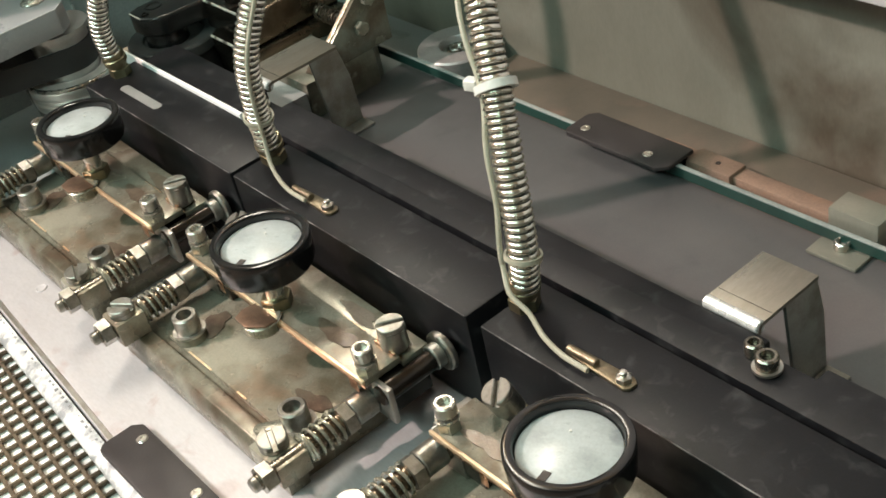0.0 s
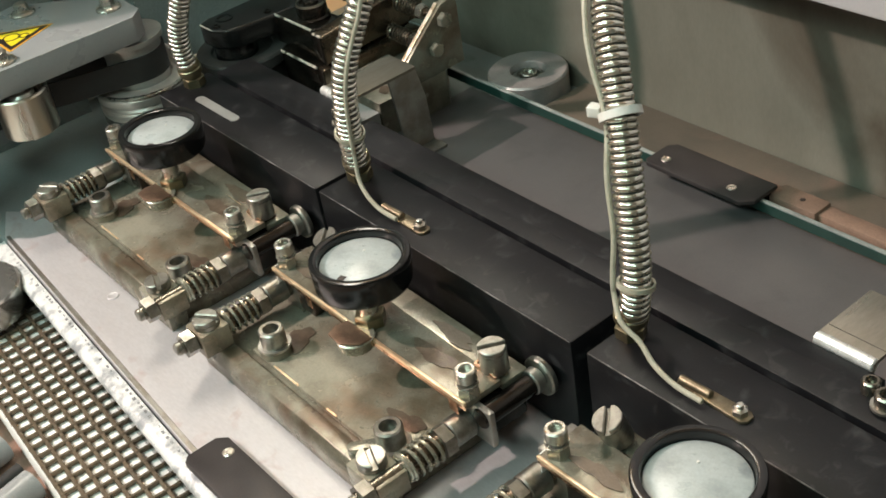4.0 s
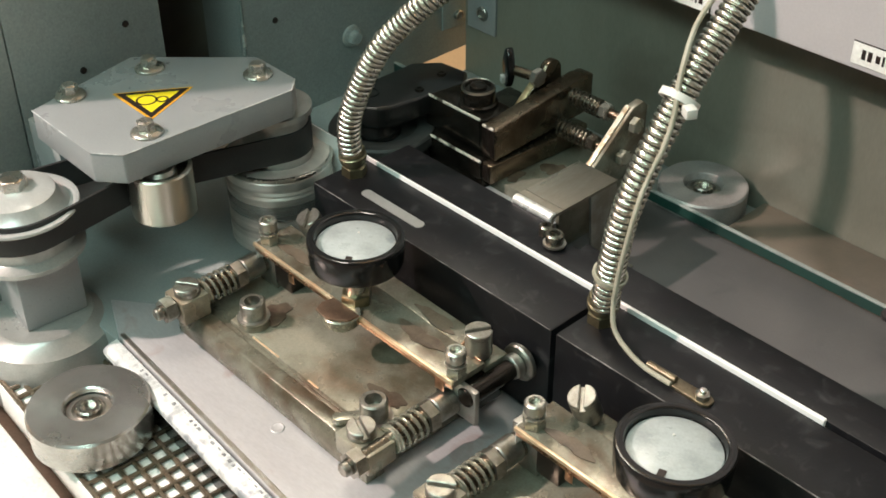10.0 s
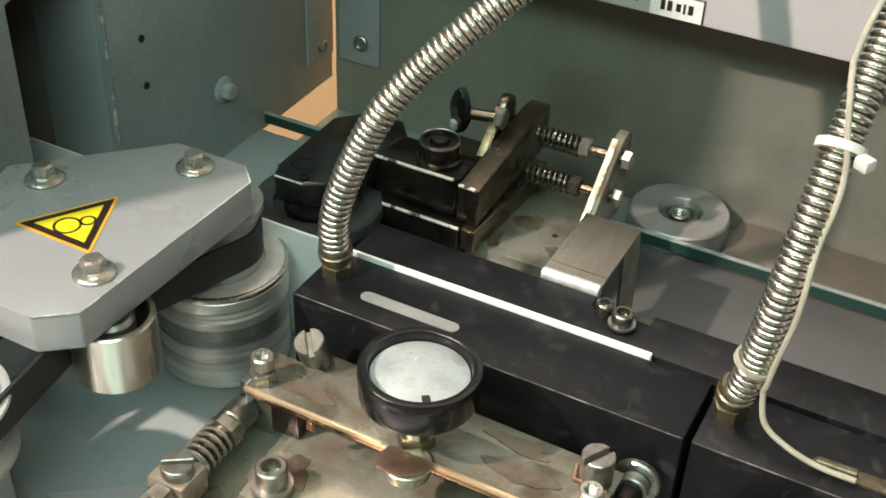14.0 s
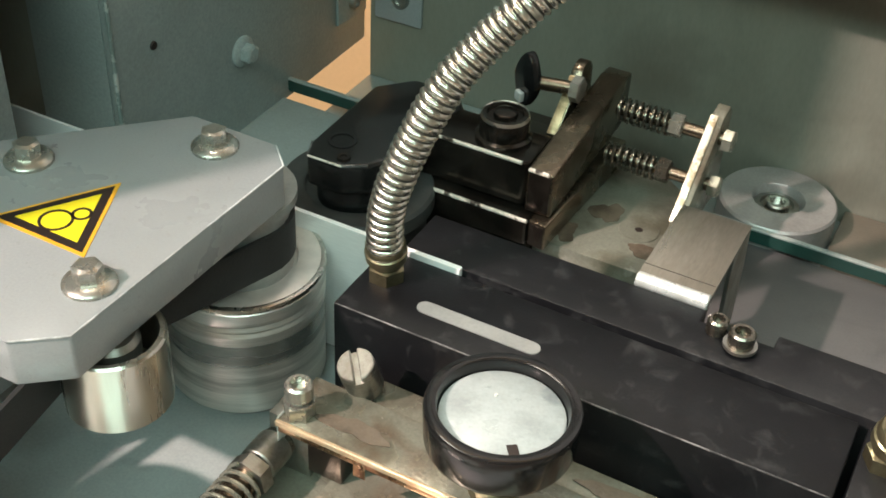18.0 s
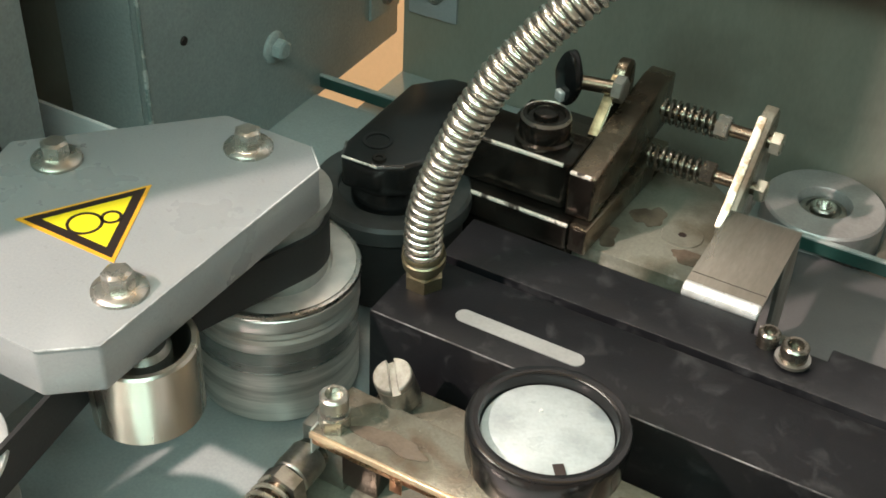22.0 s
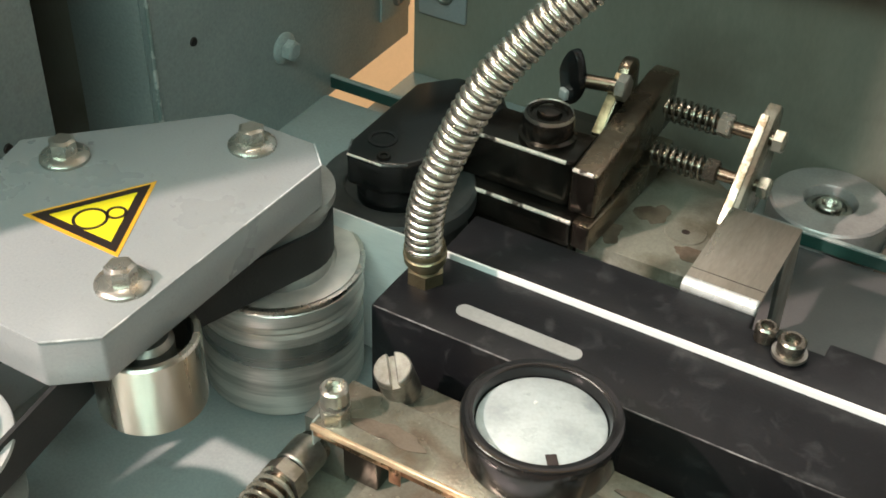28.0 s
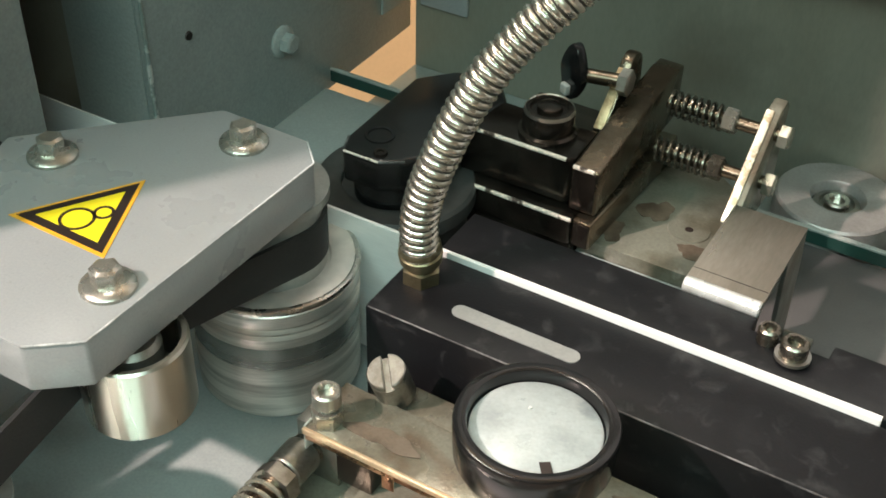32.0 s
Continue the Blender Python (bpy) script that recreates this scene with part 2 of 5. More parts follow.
BELTEDGE = surface("pale_belt_edge", (0.30, 0.33, 0.31), (0.18, 0.2, 0.19), rough=0.6, scale=60, fine=900, stain=0.7, bump=0.1)
TAN = surface("tan_primer_ledge", (0.26, 0.165, 0.12), (0.15, 0.105, 0.08), rough=0.55, scale=22, fine=700, stain=0.7, bump=0.15)
BEIGE = surface("beige_hall_wall", (0.72, 0.50, 0.27), (0.66, 0.45, 0.24), rough=0.8, scale=4, fine=200, stain=0.4, bump=0.05, spread=0.03)
YELLOW = surface("yellow_sticker", (0.86, 0.70, 0.02), (0.80, 0.62, 0.02), rough=0.4, scale=40, fine=900, stain=0.3, bump=0.02, spread=0.02)
ORANGE = surface("orange_sticker_rim", (0.85, 0.42, 0.03), rough=0.4, scale=40, fine=900, stain=0.3, bump=0.02, spread=0.02)
INK = surface("black_ink", (0.02, 0.012, 0.010), rough=0.45, scale=40, fine=900, stain=0.2, bump=0.02)
WHITE = surface("white_plastic", (0.66, 0.66, 0.62), (0.56, 0.55, 0.50), rough=0.45, scale=60, fine=900, stain=0.4, bump=0.04, spread=0.03)
CABLE = surface("cream_cable", (0.42, 0.40, 0.32), (0.30, 0.275, 0.20), rough=0.45, scale=90, fine=1500, stain=0.6, bump=0.08)
MESH = surface("bronze_grid", (0.15, 0.115, 0.078), (0.075, 0.058, 0.040), rough=0.40, metal=0.4, scale=30, fine=900, stain=0.6, bump=0.12, spread=0.1)
LINER = surface("white_liner", (0.90, 0.90, 0.87), (0.80, 0.78, 0.72), rough=0.6, scale=14, fine=500, stain=0.6, bump=0.1)
CONCRETE = surface("hall_floor_concrete", (0.24, 0.235, 0.225), (0.17, 0.165, 0.16), rough=0.7, scale=3, fine=90, stain=0.7, bump=0.2)
PLASTER = surface("hall_plaster", (0.46, 0.45, 0.42), (0.40, 0.39, 0.36), rough=0.85, scale=2, fine=90, stain=0.5, bump=0.1, spread=0.04)

# grey with pale stretches, for faint highlights painted along edges
EDGEGREY = surface("faint_edge_highlight", (0.045, 0.044, 0.044), (0.26, 0.25, 0.245), rough=0.4, scale=70, fine=900, stain=1.0, bump=0.1, edge=(0.48, 0.66))
TOOTHGREY = surface("grey_rack_teeth", (0.30, 0.31, 0.32), (0.12, 0.12, 0.125), rough=0.5, scale=300, fine=900, stain=0.9, bump=0.1)
SPRINGDARK = surface("oily_spring_wire", (0.22, 0.20, 0.165), (0.10, 0.085, 0.065), rough=0.25, metal=0.9, scale=200, fine=1500, stain=0.7, bump=0.05)
CHIPPED = surface("chipped_enamel_highlight", (0.62, 0.63, 0.63), (0.30, 0.31, 0.314), rough=0.35, scale=45, fine=900, stain=1.0, bump=0.1, edge=(0.47, 0.55))
DRUMDARK = surface("polished_drum_band", (0.40, 0.39, 0.37), (0.22, 0.21, 0.195), rough=0.24, metal=0.75, scale=16, fine=500, stain=0.8, bump=0.08, spread=0.08, stretch=(0.35, 0.35, 5))
LUGBROWN = surface("tarnished_lug_brass", (0.24, 0.20, 0.135), (0.12, 0.092, 0.06), rough=0.34, metal=0.8, scale=120, fine=1200, stain=0.8, bump=0.1, spread=0.1)
DULLROLLER = surface("dull_worn_roller", (0.36, 0.335, 0.325), (0.235, 0.215, 0.205), rough=0.34, metal=0.30, scale=30, fine=800, stain=0.8, bump=0.08, spread=0.08)
DISCGREY = surface("dull_black_disc", (0.060, 0.062, 0.060), (0.032, 0.033, 0.032), rough=0.42, scale=50, fine=800, stain=0.8, bump=0.1, spread=0.1, gloss=0.4)
RESIN = surface("glossy_brown_resin", (0.150, 0.118, 0.088), (0.070, 0.050, 0.036), rough=0.14, metal=0.1, scale=60, fine=900, stain=0.9, bump=0.2, spread=0.12, gloss=0.6)
PADBLACK = surface("matt_black_plastic", (0.030, 0.026, 0.026), (0.045, 0.040, 0.039), rough=0.46, scale=50, fine=900, stain=0.6, bump=0.1, spread=0.1, gloss=0.35)
LIPSTRIP = surface("mottled_bright_strip", (0.80, 0.81, 0.80), (0.26, 0.28, 0.30), rough=0.30, metal=0.25, scale=85, fine=900, stain=0.9, bump=0.15, spread=0.08, edge=(0.48, 0.64))
CAPMETAL = surface("pale_pressed_metal", (0.66, 0.665, 0.65), (0.48, 0.485, 0.47), rough=0.30, metal=0.35, scale=30, fine=800, stain=0.6, bump=0.06, spread=0.05)
WORNPAINT = surface("chipped_paint_edge", (0.17, 0.21, 0.20), (0.40, 0.43, 0.41), rough=0.4, scale=160, fine=900, stain=1.0, bump=0.2, edge=(0.5, 0.56))

# ---- mesh helpers ----


def part(name, bm, material, parent=None, label="", smooth=35):
    """Links a bmesh as one mesh object, under a thing or a part."""
    me = bpy.data.meshes.new(name)
    bmesh.ops.recalc_face_normals(bm, faces=bm.faces)
    bm.to_mesh(me)
    bm.free()
    for mm in material if isinstance(material, (list, tuple)) else (material,):
        me.materials.append(mm)
    if smooth:
        me.polygons.foreach_set("use_smooth", [True] * len(me.polygons))
        me.set_sharp_from_angle(angle=radians(smooth))
    ob = new(name, me)
    if parent:
        ob.parent = parent
    if label:
        ob["label"] = label
    return ob


def thing(name, label, category, at=(0, 0, 0), group="", rz=0):
    ob = tagged(new(name), label, category, group)
    ob.empty_display_size = 0.01
    ob.matrix_basis = pose(*at, 0, 0, rz)
    return ob


def built(name, bm, material, label, category="", kind="", group="", smooth=35):
    return tagged(part(name, bm, material, smooth=smooth), label, category, group, kind)


def bevelled(bm, geom_verts, width, seg=2):
    if width <= 0:
        return
    vs = set(geom_verts)
    edges = [e for e in bm.edges if e.verts[0] in vs and e.verts[1] in vs and len(e.link_faces) == 2 and e.calc_face_angle(0) > 0.6]
    bmesh.ops.bevel(bm, geom=edges, offset=width, segments=seg, profile=0.5, affect="EDGES", clamp_overlap=True)


def box(bm, x0, x1, y0, y1, z0, z1, bevel=0.0, m=None, seg=2):
    vs = [bm.verts.new((x, y, z)) for x in (x0, x1) for y in (y0, y1) for z in (z0, z1)]
    for f in ((0, 1, 3, 2), (4, 6, 7, 5), (0, 4, 5, 1), (2, 3, 7, 6), (0, 2, 6, 4), (1, 5, 7, 3)):
        bm.faces.new([vs[i] for i in f])
    if m is not None:
        bmesh.ops.transform(bm, matrix=m, verts=vs)
    bmesh.ops.recalc_face_normals(bm, faces=list({f for v in vs for f in v.link_faces}))
    bevelled(bm, vs, bevel, seg)
    return bm


def prism(bm, outline, z0, z1, bevel=0.0, m=None, seg=2):
    lo = [bm.verts.new((x, y, z0)) for x, y in outline]
    hi = [bm.verts.new((x, y, z1)) for x, y in outline]
    k = len(outline)
    bm.faces.new(lo[::-1])
    bm.faces.new(hi)
    for i in range(k):
        bm.faces.new((lo[i], lo[(i + 1) % k], hi[(i + 1) % k], hi[i]))
    if m is not None:
        bmesh.ops.transform(bm, matrix=m, verts=lo + hi)
    bmesh.ops.recalc_face_normals(bm, faces=list({f for v in lo + hi for f in v.link_faces}))
    bevelled(bm, lo + hi, bevel, seg)
    return bm


def lathe(bm, profile, seg=32, m=None, closed=False):
    """Turns a profile of (radius, height) about z. A radius of 0 closes the end."""
    rings, made = [], []
    for r, z in profile:
        if r <= 1e-7:
            ring = [bm.verts.new((0, 0, z))]
        else:
            ring = [bm.verts.new((r * math.cos(2 * math.pi * i / seg), r * math.sin(2 * math.pi * i / seg), z)) for i in range(seg)]
        rings.append(ring)
        made += ring
    pairs = list(zip(rings, rings[1:])) + ([(rings[-1], rings[0])] if closed else [])
    for a, b in pairs:
        for i in range(seg):
            j = (i + 1) % seg
            if len(a) == 1 and len(b) == 1:
                continue
            if len(a) == 1:
                bm.faces.new((a[0], b[i], b[j]))
            elif len(b) == 1:
                bm.faces.new((a[i], a[j], b[0]))
            else:
                bm.faces.new((a[i], a[j], b[j], b[i]))
    if m is not None:
        bmesh.ops.transform(bm, matrix=m, verts=made)
    return bm


def along(p0, p1):
    """The pose whose z runs from p0 towards p1."""
    d = Vector(p1) - Vector(p0)
    return Matrix.Translation(p0) @ d.to_track_quat("Z", "Y").to_matrix().to_4x4(), d.length


def rod(bm, p0, p1, r, seg=20, chamfer=0.0):
    m, length = along(p0, p1)
    c = min(chamfer, r * 0.5)
    prof = [(0, 0), (r - c, 0), (r, c), (r, length - c), (r - c, length), (0, length)] if c else [(0, 0), (r, 0), (r, length), (0, length)]
    return lathe(bm, prof, seg, m)


def sweep(bm, points, r, seg=10, cap=True):
    """A tube of radius r (or a radius for each point) along points."""
    pts = [Vector(p) for p in points]
    rings = []
    up = Vector((0.31, 0.17, 0.93))
    for i, p in enumerate(pts):
        d = (pts[min(i + 1, len(pts) - 1)] - pts[max(i - 1, 0)]).normalized()
        a = d.cross(up).normalized() if abs(d.dot(up)) < 0.97 else d.orthogonal().normalized()
        up = a.cross(d).normalized()
        rr = r[i] if isinstance(r, (list, tuple)) else r
        rings.append([bm.verts.new(p + rr * (math.cos(2 * math.pi * k / seg) * a + math.sin(2 * math.pi * k / seg) * up)) for k in range(seg)])
    for a, b in zip(rings, rings[1:]):
        for k in range(seg):
            bm.faces.new((a[k], a[(k + 1) % seg], b[(k + 1) % seg], b[k]))
    if cap:
        bm.faces.new(rings[0][::-1])
        bm.faces.new(rings[-1])
    return bm


def smooth_path(points, steps=12):
    """Catmull-Rom through the points."""
    p = [Vector(q) for q in points]
    p = [2 * p[0] - p[1], *p, 2 * p[-1] - p[-2]]
    out = []
    for i in range(1, len(p) - 2):
        for s in range(steps):
            t = s / steps
            out.append(0.5 * (2 * p[i] + (p[i + 1] - p[i - 1]) * t + (2 * p[i - 1] - 5 * p[i] + 4 * p[i + 1] - p[i + 2]) * t * t
                              + (3 * p[i] - p[i - 1] - 3 * p[i + 1] + p[i + 2]) * t ** 3))
    out.append(p[-2])
    return out


def helix(bm, p0, p1, radius, wire, turns, seg=6, per=16):
    m, length = along(p0, p1)
    pts = [m @ Vector((radius * math.cos(2 * math.pi * k / per), radius * math.sin(2 * math.pi * k / per), length * k / (per * turns)))
           for k in range(int(per * turns) + 1)]
    return sweep(bm, pts, wire, seg)


def hexa(bm, m, flats, z0, z1, chamfer=0.0006):
    r = flats / math.sqrt(3)
    lathe(bm, [(0, z0), (r, z0), (r, z1 - chamfer), (r - chamfer * 1.6, z1), (0, z1)], 6, m)
    return bm


def stadium(length, width, k=8):
    """Outline of a slot, lying along x."""
    h, r = length / 2 - width / 2, width / 2
    return [(h + r * math.cos(a), r * math.sin(a)) for a in [math.pi * (i / k - 0.5) for i in range(k + 1)]] + \
           [(-h + r * math.cos(a), r * math.sin(a)) for a in [math.pi * (i / k + 0.5) for i in range(k + 1)]]


def B():
    return bmesh.new()



# ---- the hall ----
def hall():
    x0, x1, y0, y1, top = -3.4, 3.4, -2.8, 0.75, 2.8
    built("floor", box(B(), x0, x1, y0, y1, -0.06, 0), CONCRETE, "grey concrete hall floor", kind="structure")
    built("ceiling", box(B(), x0, x1, y0, y1, top, top + 0.06), PLASTER, "pale plaster hall ceiling", kind="structure")
    for name, dims, mm in (("wall_north", (x0, x1, y1, y1 + 0.1, 0, top), BEIGE), ("wall_south", (x0, x1, y0 - 0.1, y0, 0, top), PLASTER),
                           ("wall_west", (x0 - 0.1, x0, y0, y1, 0, top), BEIGE), ("wall_east", (x1, x1 + 0.1, y0, y1, 0, top), PLASTER)):
        built(name, box(B(), *dims), mm, "plain painted hall wall", kind="structure")


hall()

DECK_Z, PLATE_Z, TOP = 0.938, 0.943, 1.0
BACK_Y, SIDE_X, REAR_Z = 0.2405, -0.325, 0.9465
SIDE = Matrix(((0, 0, 1, SIDE_X - 0.004), (1, 0, 0, 0), (0, 1, 0, 0), (0, 0, 0, 1)))  # outlines in (y, z), thickness along x


def machine_frame():
    """The cabinet under the deck, the deck and the panels that stand on it."""
    built("machine_cabinet", box(B(), -1.9, 1.9, -0.62, 0.15, 0.0, 0.86, 0.004), PAINT, "grey-green painted steel machine cabinet", kind="structure")
    built("deck", prism(B(), [(-0.345, -0.118), (1.9, -0.118), (1.9, 0.2400), (-0.3085, 0.2400), (-0.3085, 0.190), (-0.345, 0.180)], 0.86, DECK_Z, 0.001), DECK, "grey-green painted machine deck", kind="structure")
    built("outfeed_deck", box(B(), -1.9, -0.3456, -0.118, 0.150, 0.861, DECK_Z, 0.001), DECK, "grey painted outfeed deck", kind="structure")
    built("rear_deck", box(B(), -0.1005, 1.9, 0.0665, 0.1872, DECK_Z, REAR_Z, 0.0006), REARDECK, "grey painted sheet behind the guide rail, darkened to match its light", kind="structure")
    built("rear_channel", box(B(), -0.0420, 1.9, 0.1875, 0.2400, DECK_Z, REAR_Z - 0.002, 0.0006), CHANNEL, "dull brown primed strip between belt and rear panel", kind="structure")
    rear = box(B(), -0.3085, 1.9, BACK_Y, BACK_Y + 0.004, 0.88, 1.42)
    built("rear_panel", rear, WALL, "dull grey-green steel rear panel", kind="structure")
    hood = B()
    prism(hood, [(0.200, 1.0715), (0.2400, 1.0715), (0.2400, 1.45), (0.200, 1.45)], -0.312, 1.9, 0.0022, m=Matrix(((0, 0, 1, 0), (1, 0, 0, 0), (0, 1, 0, 0), (0, 0, 0, 1))))
    built("hood", hood, LIGHTPANEL, "light grey sheet-steel hood over the rear panel", kind="structure")
    bm = B()
    box(bm, 0.120, 1.9, 0.1965, 0.2075, REAR_Z, 0.9525, 0.0008)
    box(bm, 0.146, 0.176, 0.1935, 0.2079, REAR_Z, 0.9545, 0.0008)
    box(bm, 0.272, 0.302, 0.1935, 0.2079, REAR_Z, 0.9545, 0.0008)
    built("ledge", bm, TAN, "tan primed steel ledge along the rear belt", kind="structure")
    for x in (0.163, 0.289):
        part("ledge_hole", lathe(B(), [(0, 0.9547), (0.0016, 0.9547), (0.0016, 0.9542)], 12, m=pose(x, 0.2007, 0)), INK, bpy.data.objects["ledge"])


machine_frame()


def hex_bolt(parent, at, flats=0.0105, head=0.0068, washer=0.0105, axis=(0, 0, 1), mm=None, turn=20, label=""):
    """A flanged hexagon bolt under a thing, its seat at the given place."""
    m = Matrix.Translation(at) @ Vector(axis).to_track_quat("Z", "Y").to_matrix().to_4x4() @ pose(0, 0, 0, 0, 0, turn)
    bolt = part("bolt", hexa(B(), m, flats, 0.0022, 0.0022 + head, 0.0008), mm or STEEL, parent, label)
    bm = B()
    lathe(bm, [(0, 0), (washer, 0), (washer, 0.0011), (washer * 0.93, 0.0018), (washer * 0.62, 0.0026), (0, 0.0026)], 32, m)
    part("washer", bm, mm or STEEL, bolt)
    return bolt


def socket_screw(parent, at, r=0.0045, head=0.006, washer=0.0, mm=None, name="socket_screw", axis=(0, 0, 1)):
    m = Matrix.Translation(at) @ Vector(axis).to_track_quat("Z", "Y").to_matrix().to_4x4()
    bm = B()
    i = r * 0.62
    lathe(bm, [(0, 0), (r, 0), (r, head - 0.0007), (r - 0.0007, head), (i, head), (i, head * 0.45), (0, head * 0.45)], 24, m)
    ob = part(name, bm, mm or STEEL, parent)
    if washer:
        part("washer", lathe(B(), [(0.0005, -0.0001), (washer, -0.0001), (washer, 0.0011), (0.0005, 0.0011)], 28, m), DULLSTEEL, ob)
    return ob


def slotted_screw(parent, at, r=0.0055, h=0.012, turn=30, mm=None, name="slotted_screw", axis=(0, 0, 1)):
    """A cheese-head screw with a slot across its top."""
    m = Matrix.Translation(at) @ Vector(axis).to_track_quat("Z", "Y").to_matrix().to_4x4() @ pose(0, 0, 0, 0, 0, turn)
    bm, w, k = B(), r * 0.17, 12
    lathe(bm, [(0, 0), (r * 0.92, 0), (r, 0.0006), (r, h - 0.0028), (0, h - 0.0028)], 28, m)
    for side in (1, -1):
        a0 = math.asin(w / r)
        arc = [(r * math.cos(a0 + (math.pi - 2 * a0) * i / k), side * r * math.sin(a0 + (math.pi - 2 * a0) * i / k)) for i in range(k + 1)]
        prism(bm, arc if side > 0 else arc[::-1], h - 0.0029, h, 0.0004, m=m, seg=1)
    return part(name, bm, mm or STEEL, parent)


def nut(parent, at, flats, h, axis=(0, 0, 1), mm=None, name="nut", turn=0):
    m = Matrix.Translation(at) @ Vector(axis).to_track_quat("Z", "Y").to_matrix().to_4x4() @ pose(0, 0, 0, 0, 0, turn)
    return part(name, hexa(B(), m, flats, 0, h, 0.0006), mm or STEEL, parent)


def side_wall():
    # the part out to y -0.165 is an unseen flange added to cast shade
    near = built("side_panel_near", prism(B(), [(-0.094, DECK_Z), (0.002, DECK_Z), (0.002, 1.098), (0.044, 1.108), (0.044, 1.42), (-0.165, 1.42), (-0.165, 1.10), (-0.094, 1.088)], 0, 0.004, 0.0006, m=SIDE), PAINT,
                 "grey-green steel side panel with small drilled holes and an added shading flange above", kind="structure")
    # added out of view to keep the key lamp off the deck's left
    built("shade_panel_front", prism(B(), [(-0.245, 0.861), (-0.1185, 0.861), (-0.1185, DECK_Z + 0.0005), (-0.0948, DECK_Z + 0.0005), (-0.0948, 1.0865), (-0.165, 1.0985), (-0.245, 1.0985)], 0, 0.004, 0.0006, m=SIDE), PAINT,
          "unseen grey-green panel added beside the pulley to shade the deck", kind="structure")
    far = built("side_panel_far", prism(B(), [(0.0585, 0.9455), (0.176, 0.9455), (0.262, 0.9465), (0.262, 1.42), (0.0585, 1.42)], 0, 0.004, 0.0006, m=SIDE), PAINT,
                "grey-green steel side panel with a flanged bolt", kind="structure")
    part("folded_edge", box(B(), SIDE_X - 0.045, SIDE_X - 0.0042, 0.0585, 0.0615, 0.9455, 1.42, 0.001), PAINT, far)
    part("worn_corner", rod(B(), (SIDE_X - 0.0002, 0.0590, 0.950), (SIDE_X - 0.0002, 0.0590, 1.41), 0.0011, 8), WORNPAINT, far, "chipped pale corner edge")
    built("recess_back", box(B(), SIDE_X - 0.16, SIDE_X - 0.155, -0.0942, 0.0575, DECK_Z, 1.42), WALL, "dark steel back of the recess beyond the drum", kind="structure")
    built("recess_roof", box(B(), SIDE_X - 0.155, SIDE_X - 0.0045, -0.0942, 0.0570, 1.125, 1.130), WALL, "dark roof of the recess", kind="structure")
    built("recess_side", box(B(), SIDE_X - 0.155, SIDE_X - 0.046, 0.0622, 0.066, 0.9455, 1.42), WALL, "dark steel cheek of the recess", kind="structure")
    built("recess_end", box(B(), SIDE_X - 0.155, SIDE_X - 0.0045, -0.098, -0.0945, DECK_Z + 0.0005, 1.42), WALL, "dark steel end of the recess", kind="structure")
    for owner, y, z in ((near, -0.0528, 1.0333), (near, -0.0217, 1.0527), (near, -0.0213, 1.0249), (far, 0.084, 1.0481), (far, 0.0838, 1.0215)):
        part("drilled_hole", lathe(B(), [(0, 0.0008), (0.0019, 0.0008), (0.0021, 0.0)], 16, m=Matrix.Translation((SIDE_X, y, z)) @ pose(0, 0, 0, 0, 90, 0)), INK, owner)
    hex_bolt(far, (SIDE_X, 0.1462, 0.990), 0.0090, 0.0052, 0.0080, (1, 0, 0), PAINT, label="painted flanged bolt")
    # joint cover and corner bracket at the far end
    cover = part("joint_cover", prism(B(), [(0.2315, 0.9665), (0.2610, 0.9650), (0.2610, 1.30), (0.2315, 1.30)], 0.004, 0.0055, 0.0004, m=SIDE), PAINT, far)
    socket_screw(cover, (SIDE_X + 0.0015, 0.2467, 0.9752), 0.004, 0.003, mm=DULLSTEEL, axis=(1, 0, 0))
    br = thing("corner_bracket", "light grey corner bracket with a countersunk screw on the rear panel", "bracket", (-0.2905, BACK_Y, 0.9772))
    part("bracket_plate", box(B(), -0.0142, 0.0142, -0.002, -0.0001, -0.002, 0.30, 0.0006), GREYPAINT, br)
    socket_screw(br, (0.0015, -0.002, 0.0125), 0.0052, 0.0022, mm=DULLSTEEL, axis=(0, -1, 0))


side_wall()


